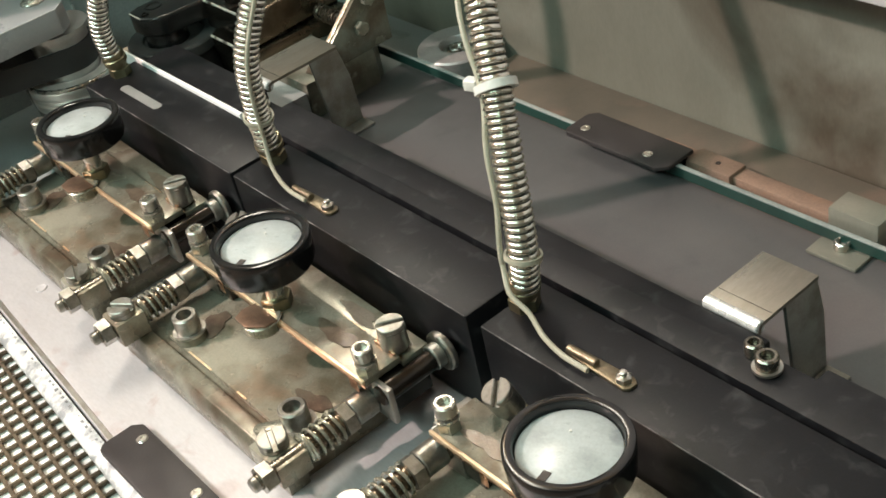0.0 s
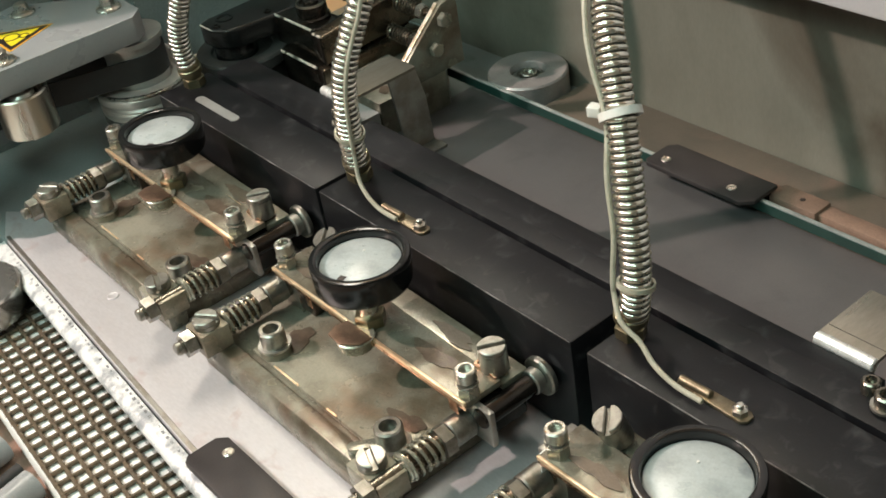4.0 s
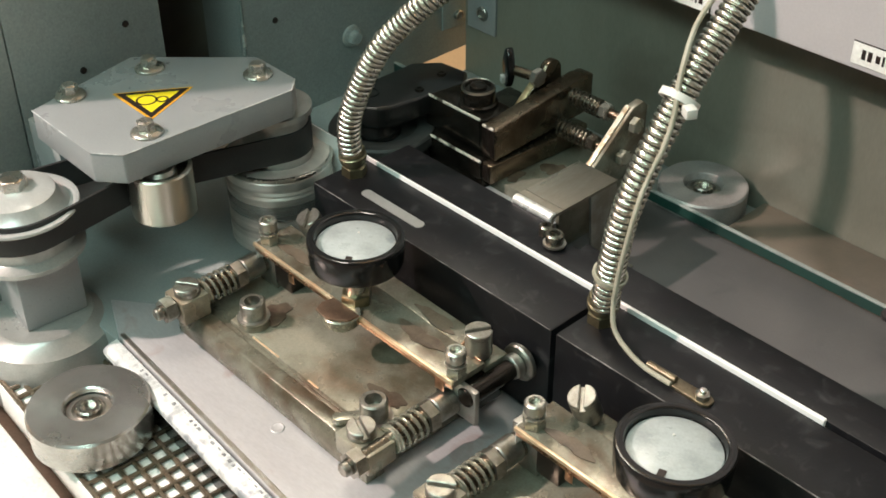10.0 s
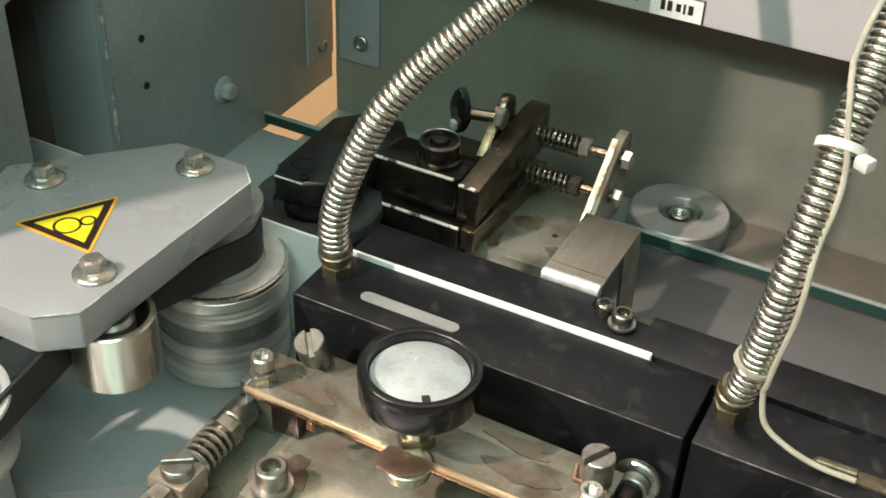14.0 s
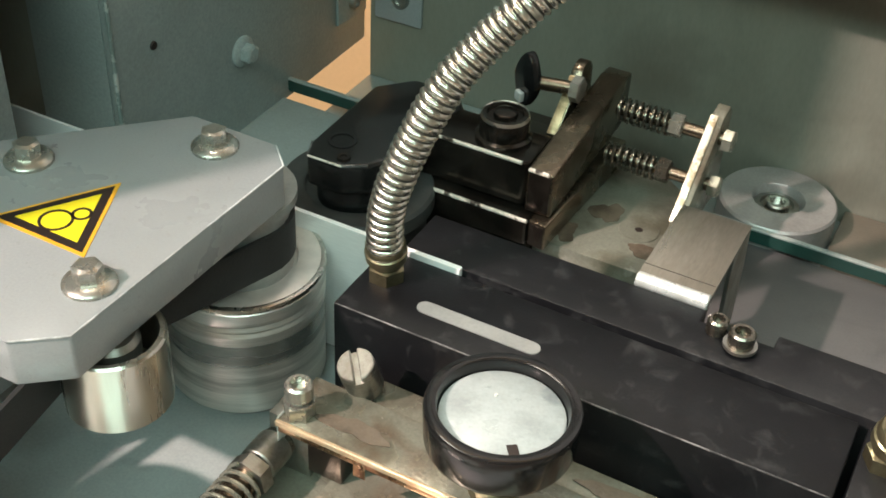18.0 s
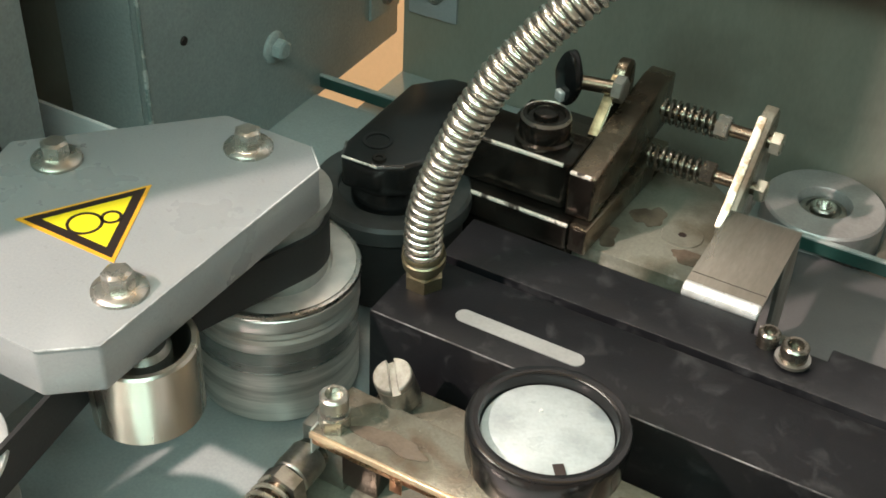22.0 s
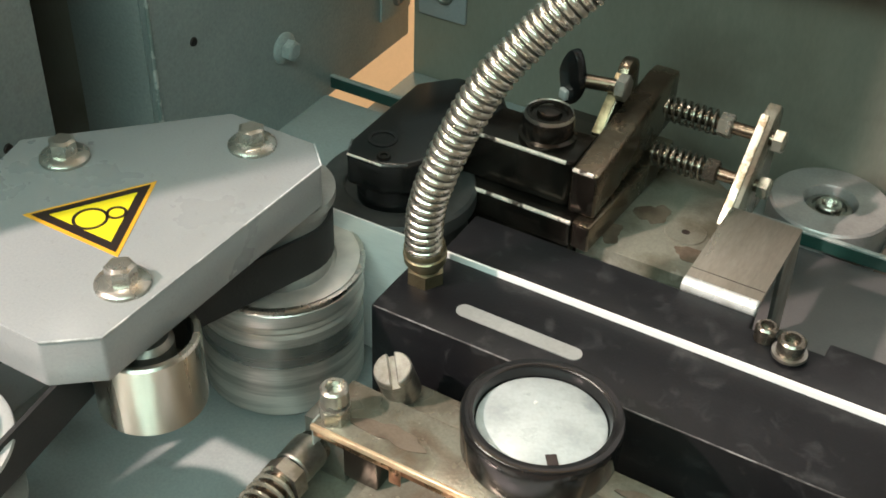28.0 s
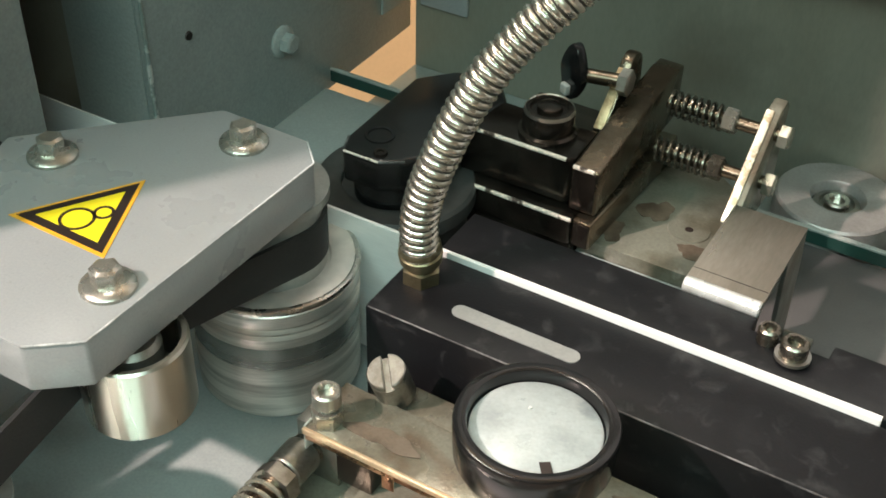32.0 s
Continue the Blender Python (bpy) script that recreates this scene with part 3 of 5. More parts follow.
def front_plate():
    edge = lambda x: -0.1175 - 0.054 * (x + 0.205)
    ob = built("front_plate", prism(B(), [(-0.205, edge(-0.205)), (0.95, edge(0.95)), (0.95, 0.0), (-0.19, 0.0), (-0.205, -0.08), (-0.236, -0.104)], DECK_Z, PLATE_Z, 0.0009), PLATE,
               "bare aluminium front plate with dull stains", kind="structure")
    x = -0.089
    part("plug", lathe(B(), [(0, 0.0003), (0.0026, 0.0003), (0.0031, 0.0006), (0.0036, 0.0003), (0.0037, -0.0003)], 20, m=pose(x, -0.0985 - 0.03 * (x + 0.089), PLATE_Z)), PLATE, ob)
    # turned-down bright lip and its row of teeth
    a = math.atan(0.054)
    slope = Matrix.Translation((-0.205, edge(-0.205), PLATE_Z)) @ pose(0, 0, 0, 0, 0, -math.degrees(a))
    lip = B()
    prism(lip, [(-0.0012, -0.002), (-0.0062, -0.0028), (-0.0094, -0.0046), (-0.0100, -0.0056), (-0.0100, -0.0082), (-0.0088, -0.0082), (-0.0088, -0.0066), (-0.0052, -0.0052), (-0.0012, -0.0048)], 0.0, 1.15, 0.0,
          m=slope @ Matrix(((0, 0, 1, 0), (1, 0, 0, 0), (0, 1, 0, 0), (0, 0, 0, 1))))
    part("edge_strip", box(B(), 0.0, 1.15, 0.0006, 0.0034, -0.0008, 0.0003, 0.0003, m=slope, seg=1), DULLSTEEL, ob, "dull worn front edge")
    tagged(part("bright_lip", lip, LIPSTRIP), "bright steel lip below the front plate", kind="structure")
    # dark strip painted in for the shaded gap below the lip
    tagged(part("lip_gap_dark", box(B(), 0.0, 1.15, -0.0084, -0.0060, -0.024, -0.0068, 0, m=slope), DARKSTEEL), "dark strip standing in for the shaded gap under the bright lip", kind="structure")
    teeth = B()
    rng = random.Random(5)
    x = 0.02
    while x < 0.66:
        w = rng.uniform(0.0010, 0.0026)
        if rng.random() < 0.72:
            box(teeth, x, x + w, -0.0026 - rng.uniform(0.0, 0.0018), -0.0013, -0.0048, -0.0022, 0, m=slope)
        x += w + rng.uniform(0.0014, 0.0034)
    tagged(part("rack_teeth", teeth, TOOTHGREY, smooth=0), "dark toothed strip along the bright lip", kind="stuff")


front_plate()


def grid_belt():
    """The open grid mat in front of the plate, over a white liner, and what lies beyond it."""
    px, py, wide, x0, x1 = 0.0090, 0.0083, 0.0523, -0.235, 0.235
    built("under_shelf", box(B(), -0.62, 0.95, -0.62, -0.1182, 0.86, 0.896), TAN, "tan primed shelf in front of the deck", kind="structure")
    built("shelf_sheet", prism(B(), [(-0.36, -0.30), (-0.105, -0.30), (-0.090, -0.1915), (-0.36, -0.1800)], 0.8962, 0.9165, 0.0015), LINER, "white plastic sheet on the shelf beside the grid mat", kind="structure")
    th = thing("grid_mat", "bronze-coloured open grid mat over a white liner", "grid mat", (-0.02, -0.1315, 0.896), rz=-3.1)
    part("liner", box(B(), x0, x1, -wide - 0.0016, 0.0005, 0.0001, 0.0235, 0.001), LINER, th, "white plastic liner")
    long_bar = short_bar = None
    for i in range(int(wide / py) + 1):
        if long_bar is None:
            ob = long_bar = part("grid_bar", box(B(), x0, x1, -0.00115, 0.00115, -0.0012, 0.0010, 0.0003, seg=1), MESH, th)
        else:
            ob = new("grid_bar", long_bar.data)
            ob.parent = th
        ob.location = (0, -wide + i * py, 0.0249)
    for i in range(int((x1 - x0) / px) + 1):
        if short_bar is None:
            ob = short_bar = part("grid_bar", box(B(), -0.0010, 0.0010, -wide - 0.0013, 0.0, -0.0010, 0.0012, 0.0003, seg=1), MESH, th)
        else:
            ob = new("grid_bar", short_bar.data)
            ob.parent = th
        ob.location = (x0 + i * px, 0, 0.0249)
    # hoses and a cable that lie below the mat's edge
    for x, r, mm, name, label in ((-0.060, 0.0085, GREYPAINT, "hose", "grey-green rubber hose lying on the shelf"), (-0.040, 0.0042, RUBBER, "cable", "black cable lying on the shelf"),
                                  (-0.018, 0.0090, GREYPAINT, "hose", "grey-green rubber hose lying on the shelf"), (0.006, 0.0036, RUBBER, "cable", "black cable lying on the shelf")):
        pts = smooth_path([(x - 0.008, -0.1900, 0.8962 + r), (x, -0.225, 0.8962 + r), (x + 0.010, -0.28, 0.8962 + r), (x + 0.012, -0.40, 0.8962 + r)], 10)
        built(name, sweep(B(), pts, r, 16), mm, label, name, group="hoses and cables")


grid_belt()


def heater_bars():
    runs = ((-0.1808, -0.0028, -0.172), (0.0, 0.1926, 0.008), (0.2019, 0.395, 0.208), (0.404, 0.60, 0.41))
    for i, (x0, x1, cx) in enumerate(runs):
        th = thing("heater_block", "matt black heater block with a grey slot insert" if i == 0 else "matt black heater block with a brass terminal lug",
                   "heater block", ((x0 + x1) / 2, 0.018, PLATE_Z), "heater blocks")
        h, o = (x1 - x0) / 2, (x0 + x1) / 2
        part("body", box(B(), -h, h, -0.018, 0.0192, 0, TOP - PLATE_Z, 0.0011), BLACK, th)
        # thin rod paints the faint highlight along the worn front edge
        part("worn_edge_highlight", rod(B(), (-h + 0.001, -0.01765, TOP - PLATE_Z - 0.00035), (h - 0.001, -0.01765, TOP - PLATE_Z - 0.00035), 0.00030, 8), EDGEGREY, th, "faint worn front edge with its highlight painted in")
        if i == 0:
            part("slot_insert", prism(B(), stadium(0.0475, 0.0062), TOP - PLATE_Z - 0.001, TOP - PLATE_Z + 0.0004, 0.0, m=pose(-0.1305 - o, -0.0038, 0)), GREYCAP, th, "pale grey slot insert")
            continue
        lug = part("terminal_lug", prism(B(), [(0.0, -0.0022), (0.010, -0.0032), (0.033, -0.0038), (0.0355, -0.002), (0.0355, 0.002), (0.033, 0.0038), (0.010, 0.0032), (0.0, 0.0022)],
                                         TOP - PLATE_Z, TOP - PLATE_Z + 0.0016, 0.0004, m=pose(cx + 0.0355 - o, -0.0057, 0)), LUGBROWN, th, "tarnished brass terminal lug")
        part("crimp", rod(B(), (cx + 0.0365 - o, -0.0065, TOP - PLATE_Z + 0.0028), (cx + 0.052 - o, -0.0060, TOP - PLATE_Z + 0.0026), 0.0020, 14, 0.0004), LUGBROWN, lug)
        nut(lug, (cx + 0.0660 - o, -0.0057, TOP - PLATE_Z + 0.0016), 0.0058, 0.0030, mm=STEEL, name="terminal_nut", turn=12)
        part("stud_tip", rod(B(), (cx + 0.0660 - o, -0.0057, TOP - PLATE_Z + 0.003), (cx + 0.0660 - o, -0.0057, TOP - PLATE_Z + 0.0065), 0.0016, 12, 0.0003), STEEL, lug)
    th = thing("guide_rail", "matt black guide rail behind the paper channel", "guide rail", (0.2, 0.054, DECK_Z))
    notch = lambda x: [(x, 0.0115), (x, 0.0047), (x + 0.0262, 0.0047), (x + 0.0262, 0.0115)]
    out = [(-0.375, -0.0138), (0.6, -0.0138), (0.6, 0.0115), *notch(0.1025)[::-1], *notch(-0.264)[::-1], (-0.375, 0.0115)]
    part("rail_bar", prism(B(), out, 0, TOP - DECK_Z, 0.0009), BLACK, th)


heater_bars()


def puddle(x, y, z, rx, ry, seed, h=0.0004):
    """A thin hardened spill with an uneven outline."""
    rng = random.Random(seed)
    ph = [rng.uniform(0, 6.28) for _ in range(3)]
    ring = [2 * math.pi * i / 30 for i in range(30)]
    f = lambda a: 1 + 0.22 * math.sin(2 * a + ph[0]) + 0.16 * math.sin(3 * a + ph[1]) + 0.09 * math.sin(7 * a + ph[2])
    return prism(B(), [(x + rx * f(a) * math.cos(a), y + ry * f(a) * math.sin(a)) for a in ring], z, z + h)


def gauge_unit():
    """One spring-loaded pressing unit: base plate, bridge, two sprung rods and the screws. Built round its knob's x."""
    th = thing("pressing_unit", "resin-stained steel pressing unit with sprung rods and screws", "pressing unit", (0.096, 0, PLATE_Z), "pressing units")
    L, R = -0.0800, 0.0715
    base = part("base_plate", prism(B(), [(-0.0855, -0.0795), (0.064, -0.0795), (0.064, -0.006), (-0.076, -0.006), (-0.0855, -0.02)], 0, 0.0125, 0.0006), GLUEPLATE, th, "amber-stained steel base plate")
    part("middle_plate", prism(B(), [(-0.060, -0.0765), (0.048, -0.0765), (0.058, -0.066), (0.058, -0.010), (-0.060, -0.010)], 0.0126, 0.0158, 0.0006), GLUELIGHT, th, "pale stained middle plate")
    bar = part("front_bar", prism(B(), [(-0.0912, 0.0), (-0.0912, 0.0090), (-0.0880, 0.0150), (-0.0800, 0.0150), (-0.0800, 0.0)], -0.0885, 0.0670, 0.0006,
                                  m=Matrix(((0, 0, 1, 0), (1, 0, 0, 0), (0, 1, 0, 0), (0, 0, 0, 1)))), GLUEPLATE, th, "stained steel front bar")
    bridge = part("bridge", prism(B(), [(-0.0765, -0.0455), (0.0775, -0.0455), (0.0775, -0.0255), (-0.0765, -0.0215)], 0.0385, 0.0420, 0.0004), GLUEPLATE, th, "stained steel bridge plate")
    part("bridge_rear", prism(B(), [(-0.0700, -0.0210), (0.0770, -0.0250), (0.0770, -0.0100), (-0.0620, -0.0080)], 0.0350, 0.0384, 0.0004), GLUEPLATE, th)
    part("bridge_edge", box(B(), -0.0765, 0.0775, -0.0471, -0.04555, 0.0403, 0.0426, 0.0003), GOLDEDGE, bridge, "bright gold front edge")
    part("bridge_skirt", box(B(), -0.0760, 0.0770, -0.0462, -0.04555, 0.0372, 0.0401, 0.0002), COPPER, bridge)
    for x, w in ((-0.0440, 0.0045), (0.0690, 0.006)):
        part("copper_tag", box(B(), x - w / 2, x + w / 2, -0.0470, -0.04665, 0.0330, 0.0400, 0.0002), COPPER, bridge)
    # short bright strips along stretches of the plate edges
    for x0, x1, y, z in ((-0.040, -0.018, -0.0768, 0.0155), (0.006, 0.014, -0.0768, 0.0155), (0.0300, 0.0490, -0.0248, 0.0403)):
        part("bright_edge", box(B(), x0, x1, y, y + 0.0011, z, z + 0.0007, 0.0002, seg=1), GOLDEDGE, th, "bright copper-coloured edge")
    # pale metal stands in for the bridge's end face being lit white
    part("lit_end_tab", box(B(), -0.0774, -0.0767, -0.0450, -0.0350, 0.0260, 0.0418, 0.0003), LIPMETAL, bridge, "end tab with the light on the bridge's end painted in")
    part("retainer", prism(B(), [(0.0595, -0.0190), (0.0608, -0.0190), (0.0625, -0.0262), (0.0760, -0.0262), (0.0760, -0.0274), (0.0615, -0.0274)], 0.0421, 0.0436, 0.0002, seg=1), COPPER, th, "copper retaining clip")
    for x in (-0.062, 0.066):
        part("bridge_foot", box(B(), x - 0.007, x + 0.007, -0.0400, -0.014, 0.0159, 0.0384, 0.0008), DARKSTEEL, th)
    for x, y, z, rx, ry, seed in ((-0.0520, -0.0365, 0.0421, 0.0110, 0.0042, 3), (0.0430, -0.0345, 0.0421, 0.0130, 0.0050, 8), (0.0350, -0.0170, 0.0385, 0.0150, 0.0035, 5),
                                  (-0.0470, -0.0560, 0.0159, 0.0070, 0.0090, 11), (0.0420, -0.0560, 0.0159, 0.0100, 0.0050, 14)):
        part("resin_spill", puddle(x, y, z, rx, ry, seed), RESIN, th, "glossy brown hardened resin")
    # stem below the knob
    part("stem", lathe(B(), [(0, 0.0420), (0.0062, 0.0420), (0.0062, 0.0465), (0.0050, 0.0475), (0.0050, 0.0640), (0, 0.0640)], 24, m=pose(0, -0.039, 0)), STEEL, th)
    nut(th, (0, -0.039, 0.0421), 0.0135, 0.0062, mm=BRASS, name="stem_nut", turn=15)
    cup = part("drip_cup", lathe(B(), [(0, 0.0325), (0.0066, 0.0328), (0.0090, 0.0352), (0.0098, 0.0405), (0.0092, 0.0410), (0, 0.0410)], 28, m=pose(0.003, -0.0510, 0.0025)), PALEBRASS, th, "dull pale cup below the knob")
    part("resin_crust", prism(B(), [(-0.006, -0.0600), (0.004, -0.0608), (0.012, -0.0545), (0.0125, -0.0475), (-0.007, -0.0475), (-0.0085, -0.0540)], 0.0436, 0.0448, 0.0005), DULLCOPPER, cup, "copper-brown resin crust")
    # corner blocks, rods, springs
    zr = 0.0240
    for x, side in ((L, -1), (R, 1)):
        bx = x if side < 0 else x - 0.0105
        block = part("corner_block", box(B(), bx - 0.0085, bx + (0.0085 if side < 0 else 0.0150), -0.0965, -0.0800, 0.0151, 0.0290 if side < 0 else 0.0270, 0.0009), GLUELIGHT, th, "stained corner block")
        slotted_screw(block, (bx + 0.001, -0.0885, 0.0290 if side < 0 else 0.0270), 0.0068, 0.0056, 35 if side < 0 else -20, mm=SCREWSTEEL, name="slotted_screw")
        part("rod", rod(B(), (x, -0.1050, zr), (x, -0.046, zr), 0.0040, 16, 0.0006), SPRINGDARK, th)
        end = nut(th, (x, -0.1035, zr), 0.0118, 0.0066, (0, 1, 0), SCREWSTEEL, "end_nut", 10)
        part("rod_tip", rod(B(), (x, -0.1080, zr), (x, -0.1030, zr), 0.0036, 14, 0.0008), SCREWSTEEL, end)
        part("spring_core", rod(B(), (x, -0.0798, zr), (x, -0.0595, zr), 0.0050, 20, 0.0003), JAWSTEEL, th)
        part("spring", helix(B(), (x, -0.0795, zr), (x, -0.0600, zr), 0.0070, 0.00085, 5.2), PALEBRASS, th, "thin coil spring")
        part("spring_seat", rod(B(), (x, -0.0800, zr), (x, -0.0780, zr), 0.0072, 20, 0.0005), PALEBRASS, th)
        nut(th, (x, -0.0600, zr), 0.0136, 0.0062, (0, 1, 0), SCREWSTEEL, "lock_nut", 20)
        part("tube", rod(B(), (x, -0.0537, zr + 0.001), (x, -0.0420, zr + 0.001), 0.0068, 24, 0.0006), SCREWSTEEL, th, "dull steel tube")
        if side > 0:
            part("shaft", rod(B(), (0.0815, -0.0430, 0.0330), (0.0815, -0.0080, 0.0330), 0.0050, 20, 0.0006), DARKSTEEL, th)
            part("shaft_arm", prism(B(), [(x - 0.005, -0.0418), (x + 0.016, -0.0418), (x + 0.016, -0.0385), (x - 0.005, -0.0385)], 0.0185, 0.0384, 0.0008), DULLSTEEL, th)
            part("shaft_cheek", box(B(), x - 0.0035, x + 0.0045, -0.0380, -0.0120, 0.0126, 0.0345, 0.0006), DARKSTEEL, th)
            disc = part("end_disc", rod(B(), (0.0815, -0.0078, 0.0335), (0.0815, -0.0042, 0.0335), 0.0098, 32, 0.0008), SCREWSTEEL, th, "dull steel end disc")
            part("disc_hub", rod(B(), (0.0815, -0.0130, 0.0335), (0.0815, -0.0079, 0.0335), 0.0062, 20, 0.0005), DULLSTEEL, disc)
        else:
            part("shaft", rod(B(), (x, -0.0418, zr + 0.001), (x + 0.002, -0.026, zr + 0.001), 0.0060, 20, 0.0006), SPRINGDARK, th)
            part("shaft_cheek", box(B(), x - 0.004, x + 0.012, -0.0400, -0.0200, 0.0126, 0.0370, 0.0006), DULLSTEEL, th)
    # screws on the base plate and on the bridge
    part("screw_boss", lathe(B(), [(0, 0.0159), (0.0084, 0.0159), (0.0080, 0.0200), (0, 0.0200)], 28, m=pose(-0.0485, -0.0690, 0)), GLUEPLATE, th)
    socket_screw(th, (-0.0485, -0.0690, 0.0202), 0.0066, 0.0105, 0.0086, mm=SCREWSTEEL)
    socket_screw(th, (0.0480, -0.0695, 0.0159), 0.0068, 0.0112, 0.0092, mm=SCREWSTEEL)
    part("link", prism(B(), stadium(0.016, 0.006), 0.0159, 0.0195, 0.0005, m=pose(0.0420, -0.0800, 0.0, 0, 0, 55)), PALEBRASS, th)
    for x, y in ((-0.0715, -0.0395), (0.0735, -0.0405)):
        b = nut(th, (x, y, 0.0421), 0.0092, 0.0058, mm=PALEBRASS, name="lower_nut", turn=25)
        part("bolt_neck", rod(B(), (x, y, 0.0478), (x, y, 0.0515), 0.0036, 14), SCREWSTEEL, b)
        part("bolt_washer", lathe(B(), [(0.003, 0.0480), (0.0052, 0.0480), (0.0052, 0.0491), (0.003, 0.0491)], 20, m=pose(x, y, 0), closed=True), ZINC, b)
        socket_screw(b, (x, y, 0.0505), 0.0048, 0.0058, mm=ZINC, name="bolt_head")
    slotted_screw(th, (0.0690, -0.0215, 0.0406), 0.0066, 0.0140, 60, mm=SCREWSTEEL, name="thumb_screw")
    slotted_screw(th, (-0.0600, -0.0160, 0.0406), 0.0066, 0.0150, -40, mm=SCREWSTEEL, name="thumb_screw", axis=(-0.08, -0.34, 0.94))
    return th


unit = gauge_unit()
copy_thing(unit, pose(-0.0975, 0, PLATE_Z))
copy_thing(unit, pose(0.2955, 0, PLATE_Z))


def knob(ux, mark):
    th = thing("knob", "round black adjusting knob with a pale face and index mark", "knob", (ux, -0.0378, PLATE_Z + 0.0588), "adjusting knobs")
    th.matrix_basis = pose(ux, -0.0378, PLATE_Z + 0.0588, -1.5, 0, 0)
    bm = B()
    lathe(bm, [(0, 0.0060), (0.0205, 0.0060), (0.0226, 0.0070), (0.0233, 0.0088), (0.0239, 0.0182), (0.0239, 0.0210), (0.0235, 0.0218), (0.0228, 0.0220), (0.0208, 0.0220), (0.0202, 0.0217), (0.0198, 0.0206), (0.0195, 0.0168), (0, 0.0168)], 64)
    part("rim", bm, BLACKPLASTIC, th, "glossy black plastic rim")
    face = part("face", lathe(B(), [(0, 0.0184), (0.0186, 0.0184), (0.0192, 0.0180), (0.0193, 0.0169)], 56), DIALFACE, th, "pale speckled face")
    part("index_mark", box(B(), 0.0132, 0.0188, -0.0016, 0.0016, 0.0183, 0.0187, 0.0, m=pose(0, 0, 0, 0, 0, mark)), INK, face)
    part("speck", lathe(B(), [(0, 0.01895), (0.0005, 0.01892), (0.0006, 0.0184)], 8, m=pose(-0.005, 0.006, 0)), WHITE, face)


knob(-0.0975, -53)
knob(0.0955, -71)
knob(0.2960, -78)


def gear_cover():
    th = thing("gear_cover", "light grey cover plate with four bolts and a warning triangle", "cover plate", (-0.245, -0.045, 1.0270))
    out = [(-0.2215, -0.1058), (-0.2080, -0.0948), (-0.2055, 0.0085), (-0.2150, 0.018), (-0.2510, 0.0185), (-0.3010, -0.034), (-0.2820, -0.1058)]
    part("plate", prism(B(), [(x + 0.245, y + 0.045) for x, y in out], 0, 0.0175, 0.0010, seg=2), GREYPAINT, th, "light grey enamelled plate")
    loop = [(x + 0.245, y + 0.045) for x, y in out]
    # light rods paint the white highlights onto the chipped front edges
    for a, b in ((6, 0), (0, 1), (1, 2), (2, 3)):
        part("chipped_highlight", rod(B(), (*loop[a], 0.01706), (*loop[b], 0.01706), 0.00034, 8), CHIPPED, th, "chipped paint edge with its pale highlight painted in")
    for k, (x, y) in enumerate(((-0.2812, -0.0832), (-0.2798, -0.0345), (-0.2318, 0.0052), (-0.2185, -0.0745))):
        hex_bolt(th, (x + 0.245, y + 0.045, 0.0175), 0.0082, 0.0056, 0.0084, mm=ZINC, turn=(8, 25, 2, 40)[k])
    a, b, c = (Vector((x + 0.245, y + 0.045, 0)) for x, y in ((-0.2672, -0.0649), (-0.2450, -0.0297), (-0.2292, -0.0652)))
    mid = (a + b + c) / 3
    tri = lambda s: [tuple((mid + (p - mid) * s).xy) for p in (a, c, b)]
    sign = part("warning_sticker", prism(B(), tri(1.04), 0.01750, 0.01775), ORANGE, th, "yellow warning triangle with a black border", smooth=0)
    part("border", prism(B(), tri(0.93), 0.01776, 0.01792), INK, sign, smooth=0)
    part("field", prism(B(), tri(0.68), 0.01793, 0.01805), YELLOW, sign, smooth=0)
    for off, r in ((Vector((-0.0012, -0.0028, 0)), 0.0052), (Vector((0.0035, 0.0040, 0)), 0.0029)):
        ring = B()
        lathe(ring, [(r - 0.0005, 0.01806), (r + 0.0005, 0.01806), (r + 0.0005, 0.01820), (r - 0.0005, 0.01820)], 32, pose(mid.x + off.x, mid.y + off.y, 0), closed=True)
        part("roller_mark", ring, INK, sign, smooth=0)
    # carrier below, bolted to the side panel
    part("carrier", box(B(), -0.062, -0.030, -0.0540, -0.018, -0.060, -0.0002, 0.001), GREYPAINT, th)


gear_cover()


def belt_band(points, z0, z1, thick=0.0016):
    """A flat belt that stands on edge along a closed line."""
    pts = [Vector(p) for p in points]
    bm, k, ring = B(), len(points), []
    for i, p in enumerate(pts):
        t = pts[(i + 1) % k] - pts[i - 1]
        n = Vector((t.y, -t.x)).normalized() * thick
        q = p + n
        ring.append([bm.verts.new(v) for v in ((p.x, p.y, z0), (q.x, q.y, z0), (q.x, q.y, z1), (p.x, p.y, z1))])
    for i in range(k):
        p, q = ring[i], ring[(i + 1) % k]
        for j in range(4):
            bm.faces.new((p[j], p[(j + 1) % 4], q[(j + 1) % 4], q[j]))
    return bm


def arc(x, y, r, a0, a1, n=16):
    return [(x + r * math.cos(radians(a0 + (a1 - a0) * i / n)), y + r * math.sin(radians(a0 + (a1 - a0) * i / n))) for i in range(n + 1)]


